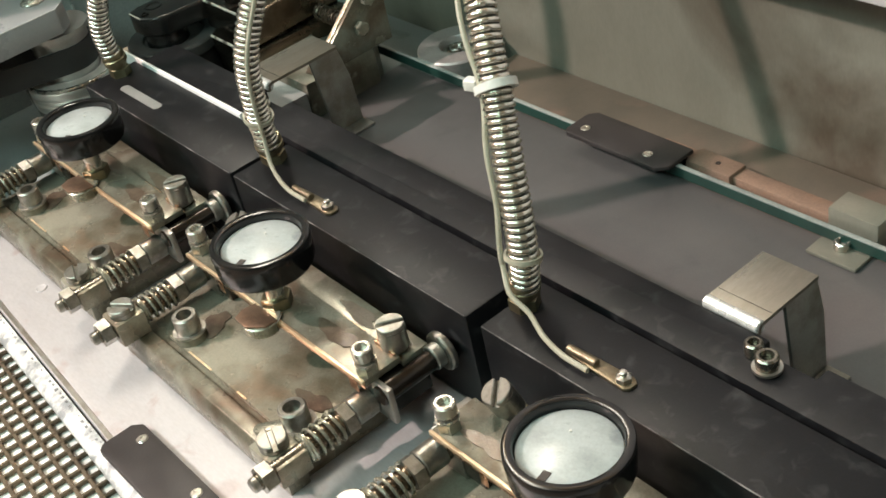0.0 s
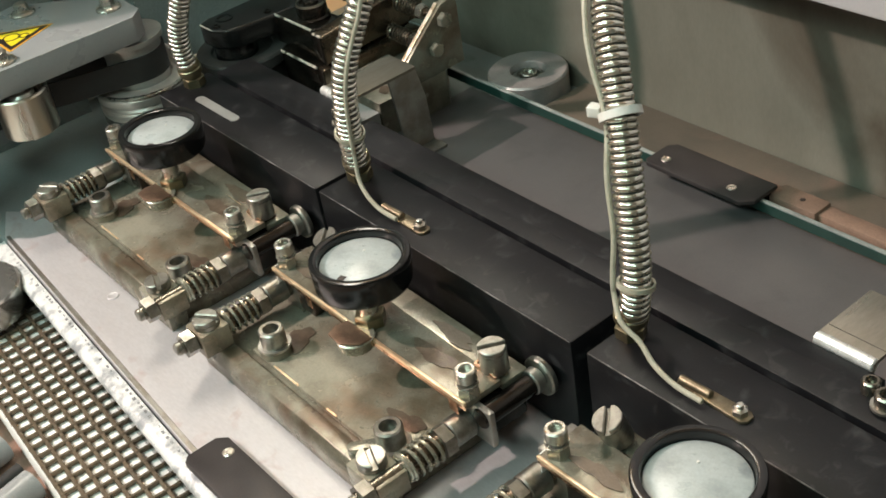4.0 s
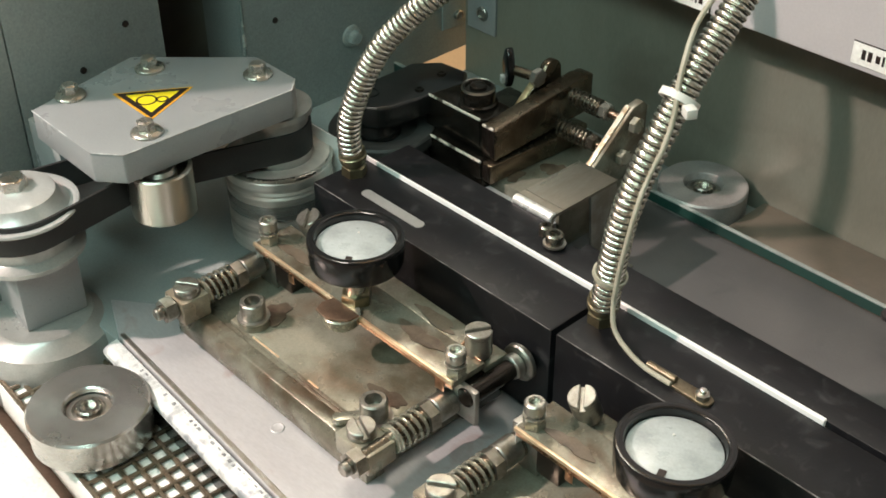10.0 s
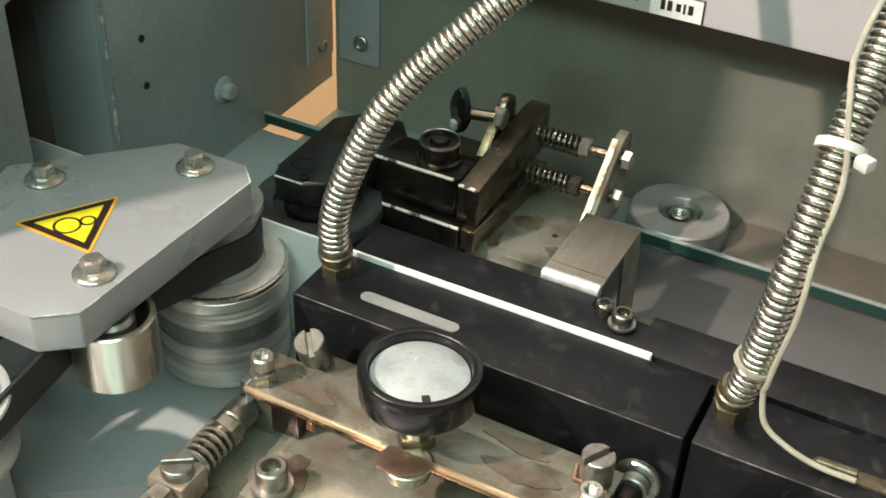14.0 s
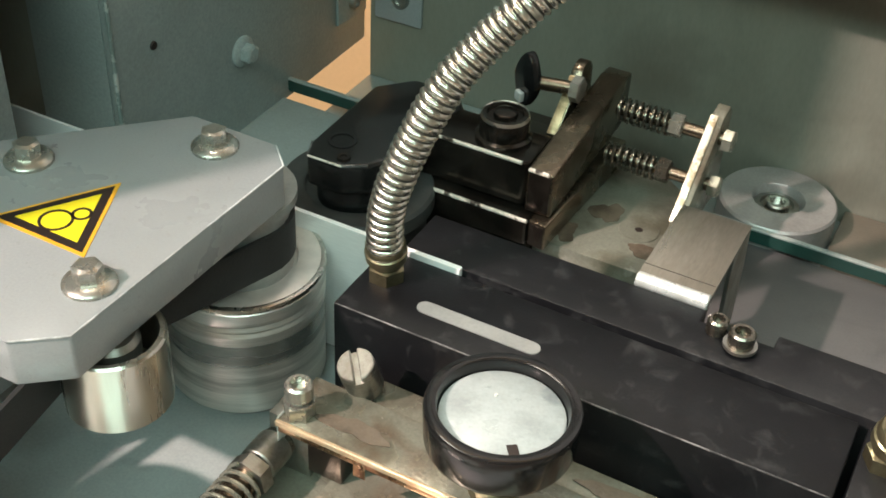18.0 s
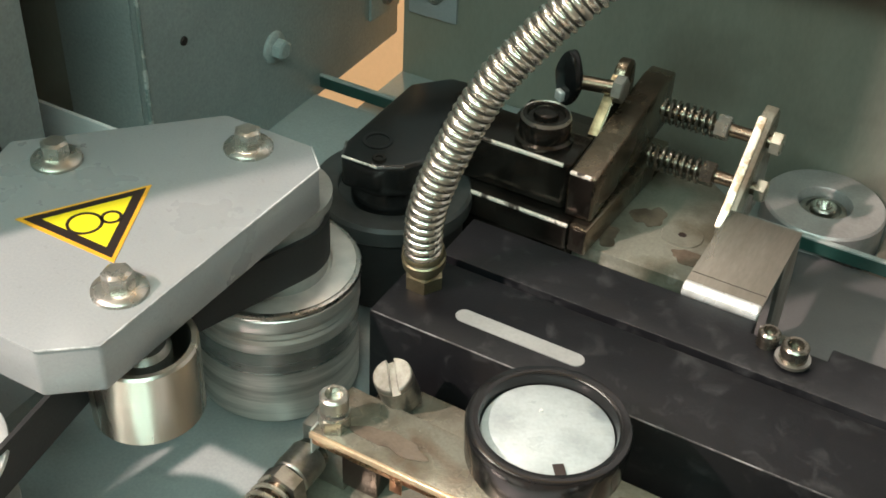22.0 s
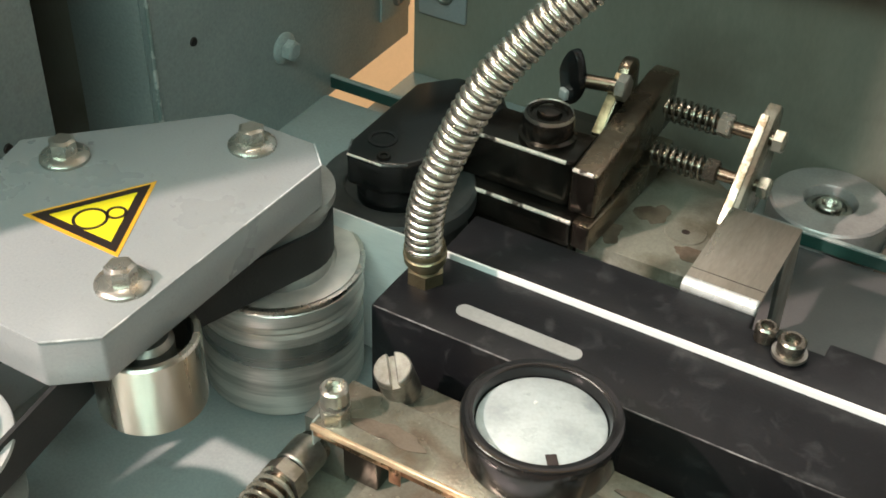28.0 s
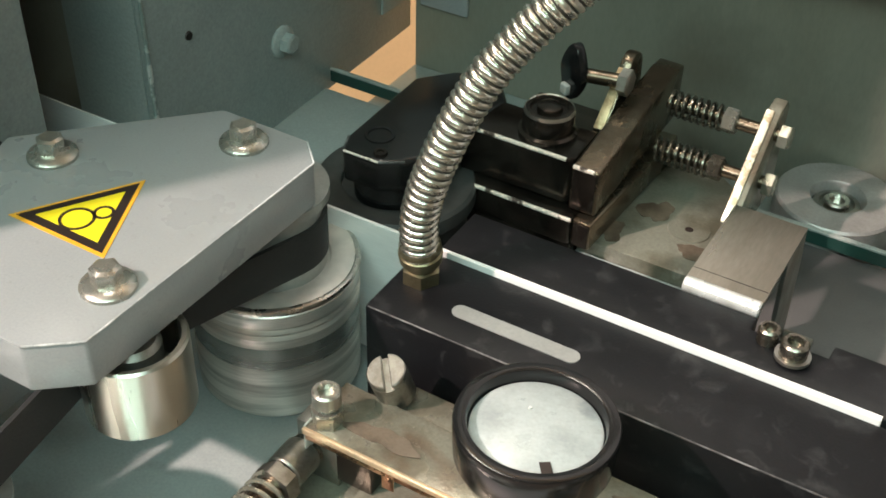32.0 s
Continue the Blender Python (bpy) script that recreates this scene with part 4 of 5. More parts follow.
def drums():
    drum = thing("drum", "worn aluminium drive drum turning under the cover plate", "drum", (-0.2285, 0.0110, DECK_Z + 0.001))
    part("shell", lathe(B(), [(0, 0), (0.0285, 0), (0.0290, 0.0022), (0.0312, 0.0032), (0.0312, 0.038), (0.0317, 0.041), (0.0309, 0.0425), (0.0317, 0.044), (0.0309, 0.0455), (0.0317, 0.047), (0.0317, 0.0518), (0.0311, 0.0524), (0.0311, 0.0544),
                              (0.0300, 0.0550), (0.0216, 0.0552), (0.0210, 0.0535), (0, 0.0535)], 72), DRUM, drum, "worn grooved aluminium shell")
    part("hub", lathe(B(), [(0, 0.0536), (0.0200, 0.0536), (0.0200, 0.0605), (0.0193, 0.0612), (0.0190, 0.0820), (0.0220, 0.0827), (0.0220, 0.0862), (0, 0.0862)], 56), GREYCAP, drum, "pale grey pulley hub")
    z0, z1 = 0.0265, 0.0365
    part("worn_band", lathe(B(), [(0.0300, z0), (0.03124, z0), (0.03126, z0 + 0.0004), (0.03126, z1 - 0.0004), (0.03124, z1), (0.0300, z1)], 72), DRUMDARK, drum, "darker polished wear band")
    part("rim_edge", lathe(B(), [(0.0312, 0.0526), (0.0321, 0.0529), (0.0323, 0.0538), (0.0319, 0.0547), (0.0308, 0.0552), (0.0302, 0.0551), (0.0312, 0.0540)], 72, closed=True), STEEL, drum, "bright polished rim edge")
    part("shaft", rod(B(), (0, 0, 0.0863), (0, 0, 0.0879), 0.006, 20), STEEL, drum)
    idler = thing("idler", "bright steel idler cup below the cover plate", "roller", (-0.2155, -0.0725, 0.9945))
    part("cup", lathe(B(), [(0, 0.0030), (0.0163, 0.0030), (0.0173, 0.0040), (0.0173, 0.0300), (0.0166, 0.0308), (0.0150, 0.0308), (0.0146, 0.0300), (0.0146, 0.0120), (0, 0.0120)], 56), POLISHED, idler, "polished steel cup")
    part("hub", lathe(B(), [(0, 0.0121), (0.0090, 0.0121), (0.0090, 0.0280), (0.0075, 0.0300), (0, 0.0300)], 32), DULLSTEEL, idler)
    part("axle", rod(B(), (0, 0, 0.0301), (0, 0, 0.0324), 0.0045, 18), DULLSTEEL, idler)
    # near pulley on its square column
    col = thing("pulley_post", "grey square post with a round flange and a white-capped pulley", "pulley post", (-0.2515, -0.1365, 0.8965))
    part("flange", lathe(B(), [(0, 0), (0.0360, 0), (0.0375, 0.002), (0.0375, 0.034), (0.0360, 0.039), (0.0280, 0.0435), (0.0265, 0.0455), (0, 0.0455)], 64), GREYCAP, col, "pale turned flange")
    part("post", prism(B(), [(-0.0175, -0.0175), (0.0175, -0.0175), (0.0175, 0.0175), (-0.0175, 0.0175)], 0.0456, 0.0890, 0.0010, m=pose(-0.0060, 0.0040, 0, 0, 0, -3.6)), GREYPAINT, col, "square grey painted post")
    part("pulley", lathe(B(), [(0, 0.0892), (0.0290, 0.0892), (0.0305, 0.0900), (0.0305, 0.0925), (0.0260, 0.0945), (0.0252, 0.0950), (0.0252, 0.1145), (0, 0.1145)], 56), GREYCAP, col)
    cap = part("cap", lathe(B(), [(0.0, 0.1146), (0.0305, 0.1146), (0.0315, 0.1156), (0.0312, 0.1168), (0.0296, 0.1172), (0.0262, 0.1160), (0.0235, 0.1178), (0.0205, 0.1245), (0.0140, 0.1272), (0, 0.1272)], 56), CAPMETAL, col, "pale pressed metal cap")
    nut(cap, (0, 0, 0.1272), 0.013, 0.006, mm=STEEL, name="cap_nut")
    belt = thing("drive_belt", "flat black rubber drive belt round drum hub and pulley", "belt", (0, 0, 0))
    part("belt_band", belt_band(arc(-0.2285, 0.011, 0.0193, -20, 178) + arc(-0.2515, -0.1365, 0.0255, 180, 368) + arc(-0.2155, -0.0725, 0.0200, 205, 160, 5), 0.9985, 1.0155), RUBBER, belt)
    # large front roller lying on the grid
    fr = thing("front_roller", "grey steel roller with a recessed hub beside the front plate", "roller", (-0.168, -0.157, 0.9245))
    part("disc", lathe(B(), [(0, 0), (0.0295, 0), (0.0308, 0.0015), (0.0308, 0.0175), (0.0297, 0.0188), (0.0128, 0.0188), (0.0120, 0.0180), (0.0120, 0.0120), (0, 0.0120)], 64), ROLLERSTEEL, fr)
    part("bearing", lathe(B(), [(0.0035, 0.0121), (0.0112, 0.0121), (0.0112, 0.0150), (0.0085, 0.0155), (0.0082, 0.0135), (0.0035, 0.0135)], 40), DULLSTEEL, fr)
    socket_screw(fr, (0, 0, 0.0121), 0.0066, 0.0055, mm=STEEL, name="hub_screw")
    part("roller_post", rod(B(), (0, 0, -0.028), (0, 0, -0.0002), 0.009, 20), DULLSTEEL, fr)
    # rear belt roller
    rr = thing("belt_roller", "pale grey belt roller with a dark recessed bearing", "roller", (-0.0705, 0.2140, DECK_Z))
    part("disc", lathe(B(), [(0, 0.001), (0.0262, 0.001), (0.0275, 0.002), (0.0275, 0.0178), (0.0265, 0.0190), (0.0125, 0.0190), (0.0118, 0.0180), (0.0112, 0.0125), (0, 0.0125)], 64), DULLROLLER, rr)
    part("bearing", lathe(B(), [(0.003, 0.0126), (0.0106, 0.0126), (0.0106, 0.0150), (0.0080, 0.0158), (0.0078, 0.0138), (0.003, 0.0138)], 40), DULLSTEEL, rr)
    socket_screw(rr, (0, 0, 0.0126), 0.0060, 0.0048, mm=STEEL, name="hub_screw")
    gb = thing("conveyor_belt", "dark green conveyor belt standing on edge along the deck", "belt", (0, 0, 0))
    part("belt_band", box(B(), -0.60, 1.0, 0.1842, 0.1862, 0.9496, 0.9556), GREENBELT, gb)
    part("belt_edge", box(B(), -0.60, 1.0, 0.1840, 0.1866, 0.9557, 0.9568, 0.0003), BELTEDGE, gb, "pale worn belt edge")
    return drum, idler, fr, rr


DRUM_OB, IDLER_OB, FRONT_OB, REAR_OB = drums()


def pads():
    for x0, y0, y1, z0, z1, sx, sy, what in ((0.0652, -0.1385, -0.1148, PLATE_Z, 0.9475, ((0.0136, 0.018), (0.0656, 0.0178)), 0, "front plate"),
                                             (0.0728, 0.1722, 0.1980, 0.9570, 0.9600, ((0.0100, 0.0090), (0.0580, 0.0084)), 0, "rear belt")):
        th = thing("guide_pad", "black plastic guide pad with two countersunk screws by the " + what, "guide pad", (x0, y0, z0), "guide pads")
        w, d, h = 0.0758, y1 - y0, z1 - z0
        out = [(0.003, 0), (w - 0.006, 0), (w, 0.006), (w, d), (0.0045, d), (0, d - 0.0045), (0, 0.003)]
        part("pad", prism(B(), out, 0.0002, h, 0.0007), PADBLACK, th)
        if z0 > 0.95:
            part("pad_foot", box(B(), 0.004, 0.072, 0.016, 0.025, REAR_Z - z0, 0.0001, 0.0005), BLACKPLASTIC, th)
        for x, y in sx:
            part("screw_head", lathe(B(), [(0, h + 0.0002), (0.0012, h + 0.0002), (0.0012, h + 0.0006), (0.0024, h + 0.0006), (0.0030, h + 0.0001)], 20, pose(x, y, 0)), STEEL, th)


pads()


def belt_stop():
    """The small bracket that holds the belt's far guide."""
    th = thing("belt_bracket", "grey sheet bracket with a bright screw at the rear belt", "bracket", (0.252, 0.182, REAR_Z))
    part("bracket_plate", box(B(), -0.012, 0.016, 0.0080, 0.0245, 0.0002, 0.0170, 0.0008), WALL, th)
    part("bracket_foot", box(B(), -0.012, 0.016, -0.0100, 0.0078, 0.0002, 0.0022, 0.0005), WALL, th)
    socket_screw(th, (0.0015, 0.0008, 0.0024), 0.0042, 0.0042, mm=STEEL)


belt_stop()


def conduit(points, label):
    """A ribbed metal hose that rises from a brass fitting."""
    th = thing("conduit", label, "conduit", points[0], "conduits")
    o = Vector(points[0])
    path = [p - o for p in smooth_path(points, 40)]
    # even steps along the path, a ridge every 3.5 mm
    lengths = [0.0]
    for a, b in zip(path, path[1:]):
        lengths.append(lengths[-1] + (b - a).length)
    pitch, pts, rad = 0.0031, [], []
    s, k, swell, stretch, rng = 0.012, 0, 1.0, 1.0, random.Random(len(label) + int(points[0][0] * 1000))
    while s < lengths[-1]:
        while lengths[k + 1] < s:
            k += 1
        f = (s - lengths[k]) / max(lengths[k + 1] - lengths[k], 1e-9)
        pts.append(path[k].lerp(path[k + 1], f))
        ph = len(pts) % 8
        if ph == 0:
            swell, stretch = rng.uniform(0.985, 1.012), rng.uniform(0.88, 1.12)
        rad.append(0.85 * swell * (0.0066, 0.0071, 0.0077, 0.0079, 0.0080, 0.0079, 0.0077, 0.0071)[ph])
        s += pitch * stretch / 8
    hose = sweep(B(), pts, rad, 18)
    # groove faces between the ridges take the darker second material
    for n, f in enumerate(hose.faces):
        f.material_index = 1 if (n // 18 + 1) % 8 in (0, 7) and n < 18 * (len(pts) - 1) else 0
    part("hose", hose, (CONDUIT, HOSEGROOVE), th, "ribbed galvanised hose", smooth=60)
    base = part("fitting", hexa(B(), pose(0, 0, 0), 0.0124, 0.0, 0.0060, 0.0008), BRASS, th, "brass hose fitting")
    d = (pts[6] - pts[0]).normalized()
    m, _ = along((0, 0, 0.0066), Vector((0, 0, 0.0066)) + d)
    part("collar", lathe(B(), [(0, 0), (0.0060, 0), (0.0062, 0.0022), (0.0076, 0.0028), (0.0078, 0.0060), (0.0072, 0.0066), (0.0074, 0.0074), (0.0074, 0.0092), (0.0068, 0.0102), (0, 0.0102)], 28, m), BRASS, base)
    return th, o, pts


A_PATH = [(-0.1720, 0.0225, 1.0), (-0.1702, 0.0198, 1.035), (-0.1592, 0.0290, 1.0725), (-0.1465, 0.0415, 1.0950), (-0.1270, 0.0600, 1.1180), (-0.1000, 0.1000, 1.146), (-0.070, 0.199, 1.186)]
B_PATH = [(0.008, 0.0230, 1.0), (0.0134, 0.0192, 1.031), (0.0170, 0.0205, 1.064), (0.0190, 0.0305, 1.0888), (0.0206, 0.0445, 1.1115), (0.0225, 0.0590, 1.1310), (0.0265, 0.1000, 1.172), (0.032, 0.199, 1.238)]
C_PATH = [(0.2080, 0.0215, 1.0), (0.2125, 0.0222, 1.033), (0.2040, 0.0297, 1.0706), (0.1938, 0.0382, 1.095), (0.1845, 0.0452, 1.1138), (0.1725, 0.0560, 1.1310), (0.1500, 0.0880, 1.160), (0.105, 0.199, 1.215)]
conduit(A_PATH, "ribbed galvanised conduit rising from the first heater block")
for path, ties, side in ((B_PATH, (0.0235, 0.125), 1), (C_PATH, (0.0215, 0.105), -1)):
    th, o, pts = conduit(path, "ribbed galvanised conduit with a cream cable tied along it")
    step = 0.0031 / 8
    cab = []
    for i in range(0, len(pts), 10):
        d = (pts[min(i + 3, len(pts) - 1)] - pts[max(i - 3, 0)]).normalized()
        s = i * step
        turn = min(1.0, max(0.0, (s - 0.085) / 0.05))
        out = Vector((0.85 - 1.45 * turn, -0.5 - 0.40 * turn, 0) if side > 0 else (-0.75, -0.66, 0)).normalized()
        out = (out - d * out.dot(d)).normalized()
        wob = 0.0011 * math.sin(i * 0.021) + 0.0007 * math.sin(i * 0.053 + side)
        cab.append(pts[i] + out * (0.0078 + wob + (0.0012 * math.sin(min(1.0, max(0.0, (s - 0.1) / 0.1)) * math.pi))))
    start = [Vector((0.0520, -0.0150, 0.0030)), Vector((0.0380, -0.0150, 0.0034)), Vector((0.0250, -0.0130, 0.0055)), Vector((0.0150, -0.0100, 0.0100))] + ([] if side > 0 else [Vector((0.0050, -0.0105, 0.0160))])
    part("cable", sweep(B(), smooth_path(start + cab[3:], 4), 0.0012, 8), CABLE, th, "thin cream cable")
    for h in ties:
        i = min(len(pts) - 2, int(h / step * 0.86))
        d = (pts[i + 1] - pts[i]).normalized()
        m = Matrix.Translation(pts[i]) @ d.to_track_quat("Z", "Y").to_matrix().to_4x4() @ pose(0, 0, 0, 8, 5, 0)
        r, w = (0.0091, 0.0017) if h > 0.05 else (0.0082, 0.0011)
        tie = part("cable_tie", lathe(B(), [(0.0072, -w), (r, -w), (r, w), (0.0072, w)], 28, m, closed=True), WHITE if h > 0.05 else CABLE, th, "white nylon cable tie" if h > 0.05 else "cream lashing")
        if h > 0.05:
            part("tie_head", box(B(), 0.0080, 0.0140, -0.0026, 0.0026, -0.0024, 0.0024, 0.0008, m=Matrix.Translation(pts[i]) @ pose(0, 0, 0, 0, 0, -30 if side > 0 else 200)), WHITE, tie)


def tabs():
    for x0, d in ((-0.0925, 0.0535), (0.2675, 0.0395)):
        th = thing("guide_tab", "brushed steel guide tab bent over the black rail", "guide tab", (x0, 0.0665, DECK_Z), "guide tabs")
        h = 1.0025 - DECK_Z
        bm = B()
        prism(bm, [(0.0, h - 0.0055), (0.0012, h - 0.001), (0.004, h), (d, h), (d, h - 0.0018), (0.004, h - 0.0018), (0.0024, h - 0.0028), (0.0020, h - 0.0055)], 0.0, 0.0280, 0.0,
              m=Matrix(((0, 0, 1, 0), (1, 0, 0, 0), (0, 1, 0, 0), (0, 0, 0, 1))))
        part("tab_plate", bm, BRUSHED, th, "brushed steel top plate")
        part("tab_lip", rod(B(), (0.0001, 0.0022, h - 0.0020), (0.0279, 0.0022, h - 0.0020), 0.0030, 18, 0.0005), LIPMETAL, th, "bright rolled front lip")
        part("tab_side", prism(B(), [(d - 0.0215, h - 0.0019), (d - 0.0150, 0.0), (d + 0.0060, 0.0), (d + 0.0040, h - 0.022), (d - 0.0004, h - 0.0019)], 0.0262, 0.0280, 0.0003,
                               m=Matrix(((0, 0, 1, 0), (1, 0, 0, 0), (0, 1, 0, 0), (0, 0, 0, 1)))), DULLSTEEL, th)
        part("tab_foot", box(B(), 0.0282, 0.040, d - 0.012, d + 0.006, REAR_Z - DECK_Z, REAR_Z - DECK_Z + 0.0018, 0.0004), DULLSTEEL, th)
        part("scribed_line", box(B(), 0.0003, 0.0277, 0.0098, 0.0101, h - 0.0001, h + 0.00006), DARKSTEEL, th)
        sc = thing("rail_screw", "steel socket screw with a washer on the black rail", "screw", (x0 + 0.0445, 0.0512, TOP), "rail screws")
        socket_screw(sc, (0, 0, 0.0014), 0.0047, 0.0066, 0.0060, mm=SPRINGDARK)
        socket_screw(sc, (-0.0098, 0.0045, 0.0002), 0.0038, 0.0060, mm=SPRINGDARK, name="set_screw")


tabs()


def clamp():
    """The dark two-jaw clamp with its springs and lever behind the rail."""
    th = thing("clamp", "oily dark steel clamp with two jaws, springs and a lever plate", "clamp", (-0.165, 0.13, DECK_Z))
    o = Vector((-0.165, 0.13, DECK_Z))
    P = lambda x, y, z: (x - o.x, y - o.y, z - o.z)
    R = lambda a: [(x - o.x, y - o.y) for x, y in a]
    part("base_plate", prism(B(), R([(-0.1495, 0.1070), (-0.0935, 0.1070), (-0.0935, 0.163), (-0.118, 0.182), (-0.1495, 0.182)]), 0.0, 0.0340, 0.0007), CLAMPBASE, th, "stained olive steel base plate")
    part("front_sheet", prism(B(), R([(-0.1495, 0.0690), (-0.0945, 0.0690), (-0.0945, 0.1066), (-0.1495, 0.1066)]), 0.0, 0.0280, 0.0006), DECK, th, "grey painted sheet before the base plate")
    part("jaw_base", prism(B(), R([(-0.205, 0.103), (-0.1502, 0.1015), (-0.1502, 0.178), (-0.205, 0.178)]), 0.0, 0.0343, 0.0006), DARKSTEEL, th)
    low = part("lower_jaw", prism(B(), R([(-0.205, 0.1000), (-0.150, 0.0985), (-0.150, 0.1800), (-0.205, 0.1800)]), 0.0345, 0.0470, 0.0013, seg=3), DARKSTEEL, th, "oily dark lower jaw")
    part("lower_beam", prism(B(), R([(-0.1498, 0.1004), (-0.1415, 0.0994), (-0.1372, 0.1800), (-0.1498, 0.1800)]), 0.0345, 0.0468, 0.0010, seg=2), JAWSTEEL, low, "worn brown lower beam")
    # thin dark plate puts the dark reflection on the oily front face
    part("beam_front_dark", prism(B(), R([(-0.1490, 0.0999), (-0.1424, 0.0991), (-0.1424, 0.1000), (-0.1490, 0.1006)]), 0.0352, 0.0458, 0.0002), DARKSTEEL, low, "oily front with its dark reflection painted in")
    part("jaw_web", box(B(), *sum(((a - b, c - b) for a, c, b in ((-0.197, -0.156, o.x), (0.112, 0.17, o.y))), ()), 0.0471, 0.0486, 0.0003), DARKSTEEL, th)
    part("upper_jaw", prism(B(), R([(-0.204, 0.1050), (-0.1565, 0.1050), (-0.1540, 0.1075), (-0.1540, 0.130), (-0.204, 0.130)]), 0.0487, 0.0700, 0.0013, seg=3), DARKSTEEL, th, "oily dark upper jaw")
    side = lambda x: Matrix(((0, 0, 1, x - o.x), (1, 0, 0, -o.y), (0, 1, 0, 0), (0, 0, 0, 1)))
    beam = part("beam", prism(B(), [(0.1035, 0.0487), (0.1880, 0.0520), (0.1880, 0.0765), (0.1780, 0.0775), (0.1035, 0.0692)], 0, 0.0116, 0.0012, m=side(-0.1536), seg=3), JAWSTEEL, th, "worn brown steel beam")
    # same for the upper beam: the front's dark reflection as a plate
    part("beam_front_dark", prism(B(), R([(-0.1526, 0.1030), (-0.1430, 0.1030), (-0.1430, 0.1036), (-0.1526, 0.1036)]), 0.0498, 0.0680, 0.0002), DARKSTEEL, beam, "oily front with its dark reflection painted in")
    # pale rods paint the highlights onto the worn front edges
    for name, y, z, x0, x1 in (("upper_edge", 0.1046, 0.0695, -0.2030, -0.1570), ("beam_edge", 0.1031, 0.0687, -0.1530, -0.1440), ("lower_edge", 0.0990, 0.0466, -0.1990, -0.1500)):
        part("worn_edge_highlight", rod(B(), P(x0, y + 0.0009, DECK_Z + z), P(x1, y + 0.0009 - (0.0006 if name == "lower_edge" else 0), DECK_Z + z), 0.0009, 10), EDGEGLINT, th, "worn edge, chipped in places, with its highlight painted in")
    # turned stud with its dished top
    part("stud", lathe(B(), [(0, 0.0701), (0.0118, 0.0701), (0.0120, 0.0722), (0.0106, 0.0730), (0.0104, 0.0805), (0.0095, 0.0818), (0.0078, 0.0820), (0.0072, 0.0808), (0.0052, 0.0808), (0.0048, 0.0828), (0.0028, 0.0836), (0, 0.0838)], 40, pose(*P(-0.1715, 0.1180, DECK_Z))), DARKSTEEL, th, "turned dark steel stud")
    part("stud_ring", lathe(B(), [(0.0093, 0.0817), (0.0101, 0.0814), (0.0103, 0.0806), (0.0098, 0.0822)], 40, pose(*P(-0.1715, 0.1180, DECK_Z)), closed=True), STEEL, th, "bright ring round the stud")
    # wing knob and lugs on the cross shaft
    part("cross_shaft", rod(B(), P(-0.1725, 0.1466, 1.0205), P(-0.1540, 0.1497, 1.0211), 0.0030, 18, 0.0005), JAWSTEEL, th)
    n, u = Vector((-0.50, -0.86, 0.0)).normalized(), Vector((0.10, 0.06, 1.0)).normalized()
    u = (u - n * u.dot(n)).normalized()
    w = u.cross(n)
    m = Matrix.Translation(P(-0.1752, 0.1475, 1.0205)) @ Matrix((w, u, n)).transposed().to_4x4()
    leaf = [(0.0078 * math.cos(a) * (1 - 0.30 * abs(math.sin(a))), 0.0132 * math.sin(a)) for a in [2 * math.pi * i / 32 for i in range(32)]]
    wing = part("wing_knob", prism(B(), leaf, -0.0022, 0.0022, 0.0010, m=m), BLACKPLASTIC, th, "black plastic wing knob with pointed ends")
    # small pale block paints in the white glint on the knob
    part("wing_glint", box(B(), -0.0022, 0.0022, -0.0098, -0.0052, 0.0023, 0.0048, 0.0006, m=m), CAPMETAL, wing, "pale block standing in for the knob's white glint")
    lug = [(0.1360, 0.0487), (0.1380, 0.0650), (0.1590, 0.0838)] + [(0.1655 + 0.0080 * math.cos(a), 0.0800 + 0.0080 * math.sin(a)) for a in [math.radians(135 - 15 * i) for i in range(10)]] + [(0.1760, 0.0487)]
    gusset = part("shaft_lug", prism(B(), lug, 0, 0.0048, 0.0006, m=side(-0.1605)), JAWSTEEL, th, "dark gusset lug with a worn slanted edge")
    part("lug_edge", box(B(), -0.1603 - o.x, -0.1561 - o.x, -0.0004, 0.0005, 0.0, 0.0275, 0.0003, m=Matrix.Translation((0, 0.1376 - o.y, 0.0657)) @ pose(0, 0, 0, -48.2, 0, 0)), TANEDGE, gusset, "worn tan edge")
    nut(gusset, P(-0.1555, 0.1500, 1.0208), 0.0100, 0.0045, (1, 0, 0.02), DULLSTEEL, "shaft_nut", 10)
    # two sprung rods to the lever plate
    for y, z, x0, x1 in ((0.1655, 1.0085, -0.1395, -0.0880), (0.1560, 0.9910, -0.1395, -0.0900)):
        part("tie_rod", rod(B(), P(x0, y, z), P(x1, y, z), 0.0028, 16, 0.0005), JAWSTEEL, th)
        part("spring", helix(B(), P(x0 + 0.001, y, z), P(x0 + 0.0245, y, z), 0.0050, 0.00075, 8.0), SPRINGDARK, th, "small dark coil spring")
        nut(th, P(x0 + 0.0247, y, z), 0.0092, 0.0058, (1, 0, 0), ZINC if z > 1.0 else SPRINGDARK, "tension_nut", 12)
        nut(th, P(-0.0915, y, z), 0.0088, 0.0045, (1, 0, 0), PALEBRASS, "outer_nut", 30)
    lever = [(0.1290, 0.0340), (0.1290, 0.0475), (0.1670, 0.0795), (0.1755, 0.0810), (0.1800, 0.0770), (0.1800, 0.0340)]
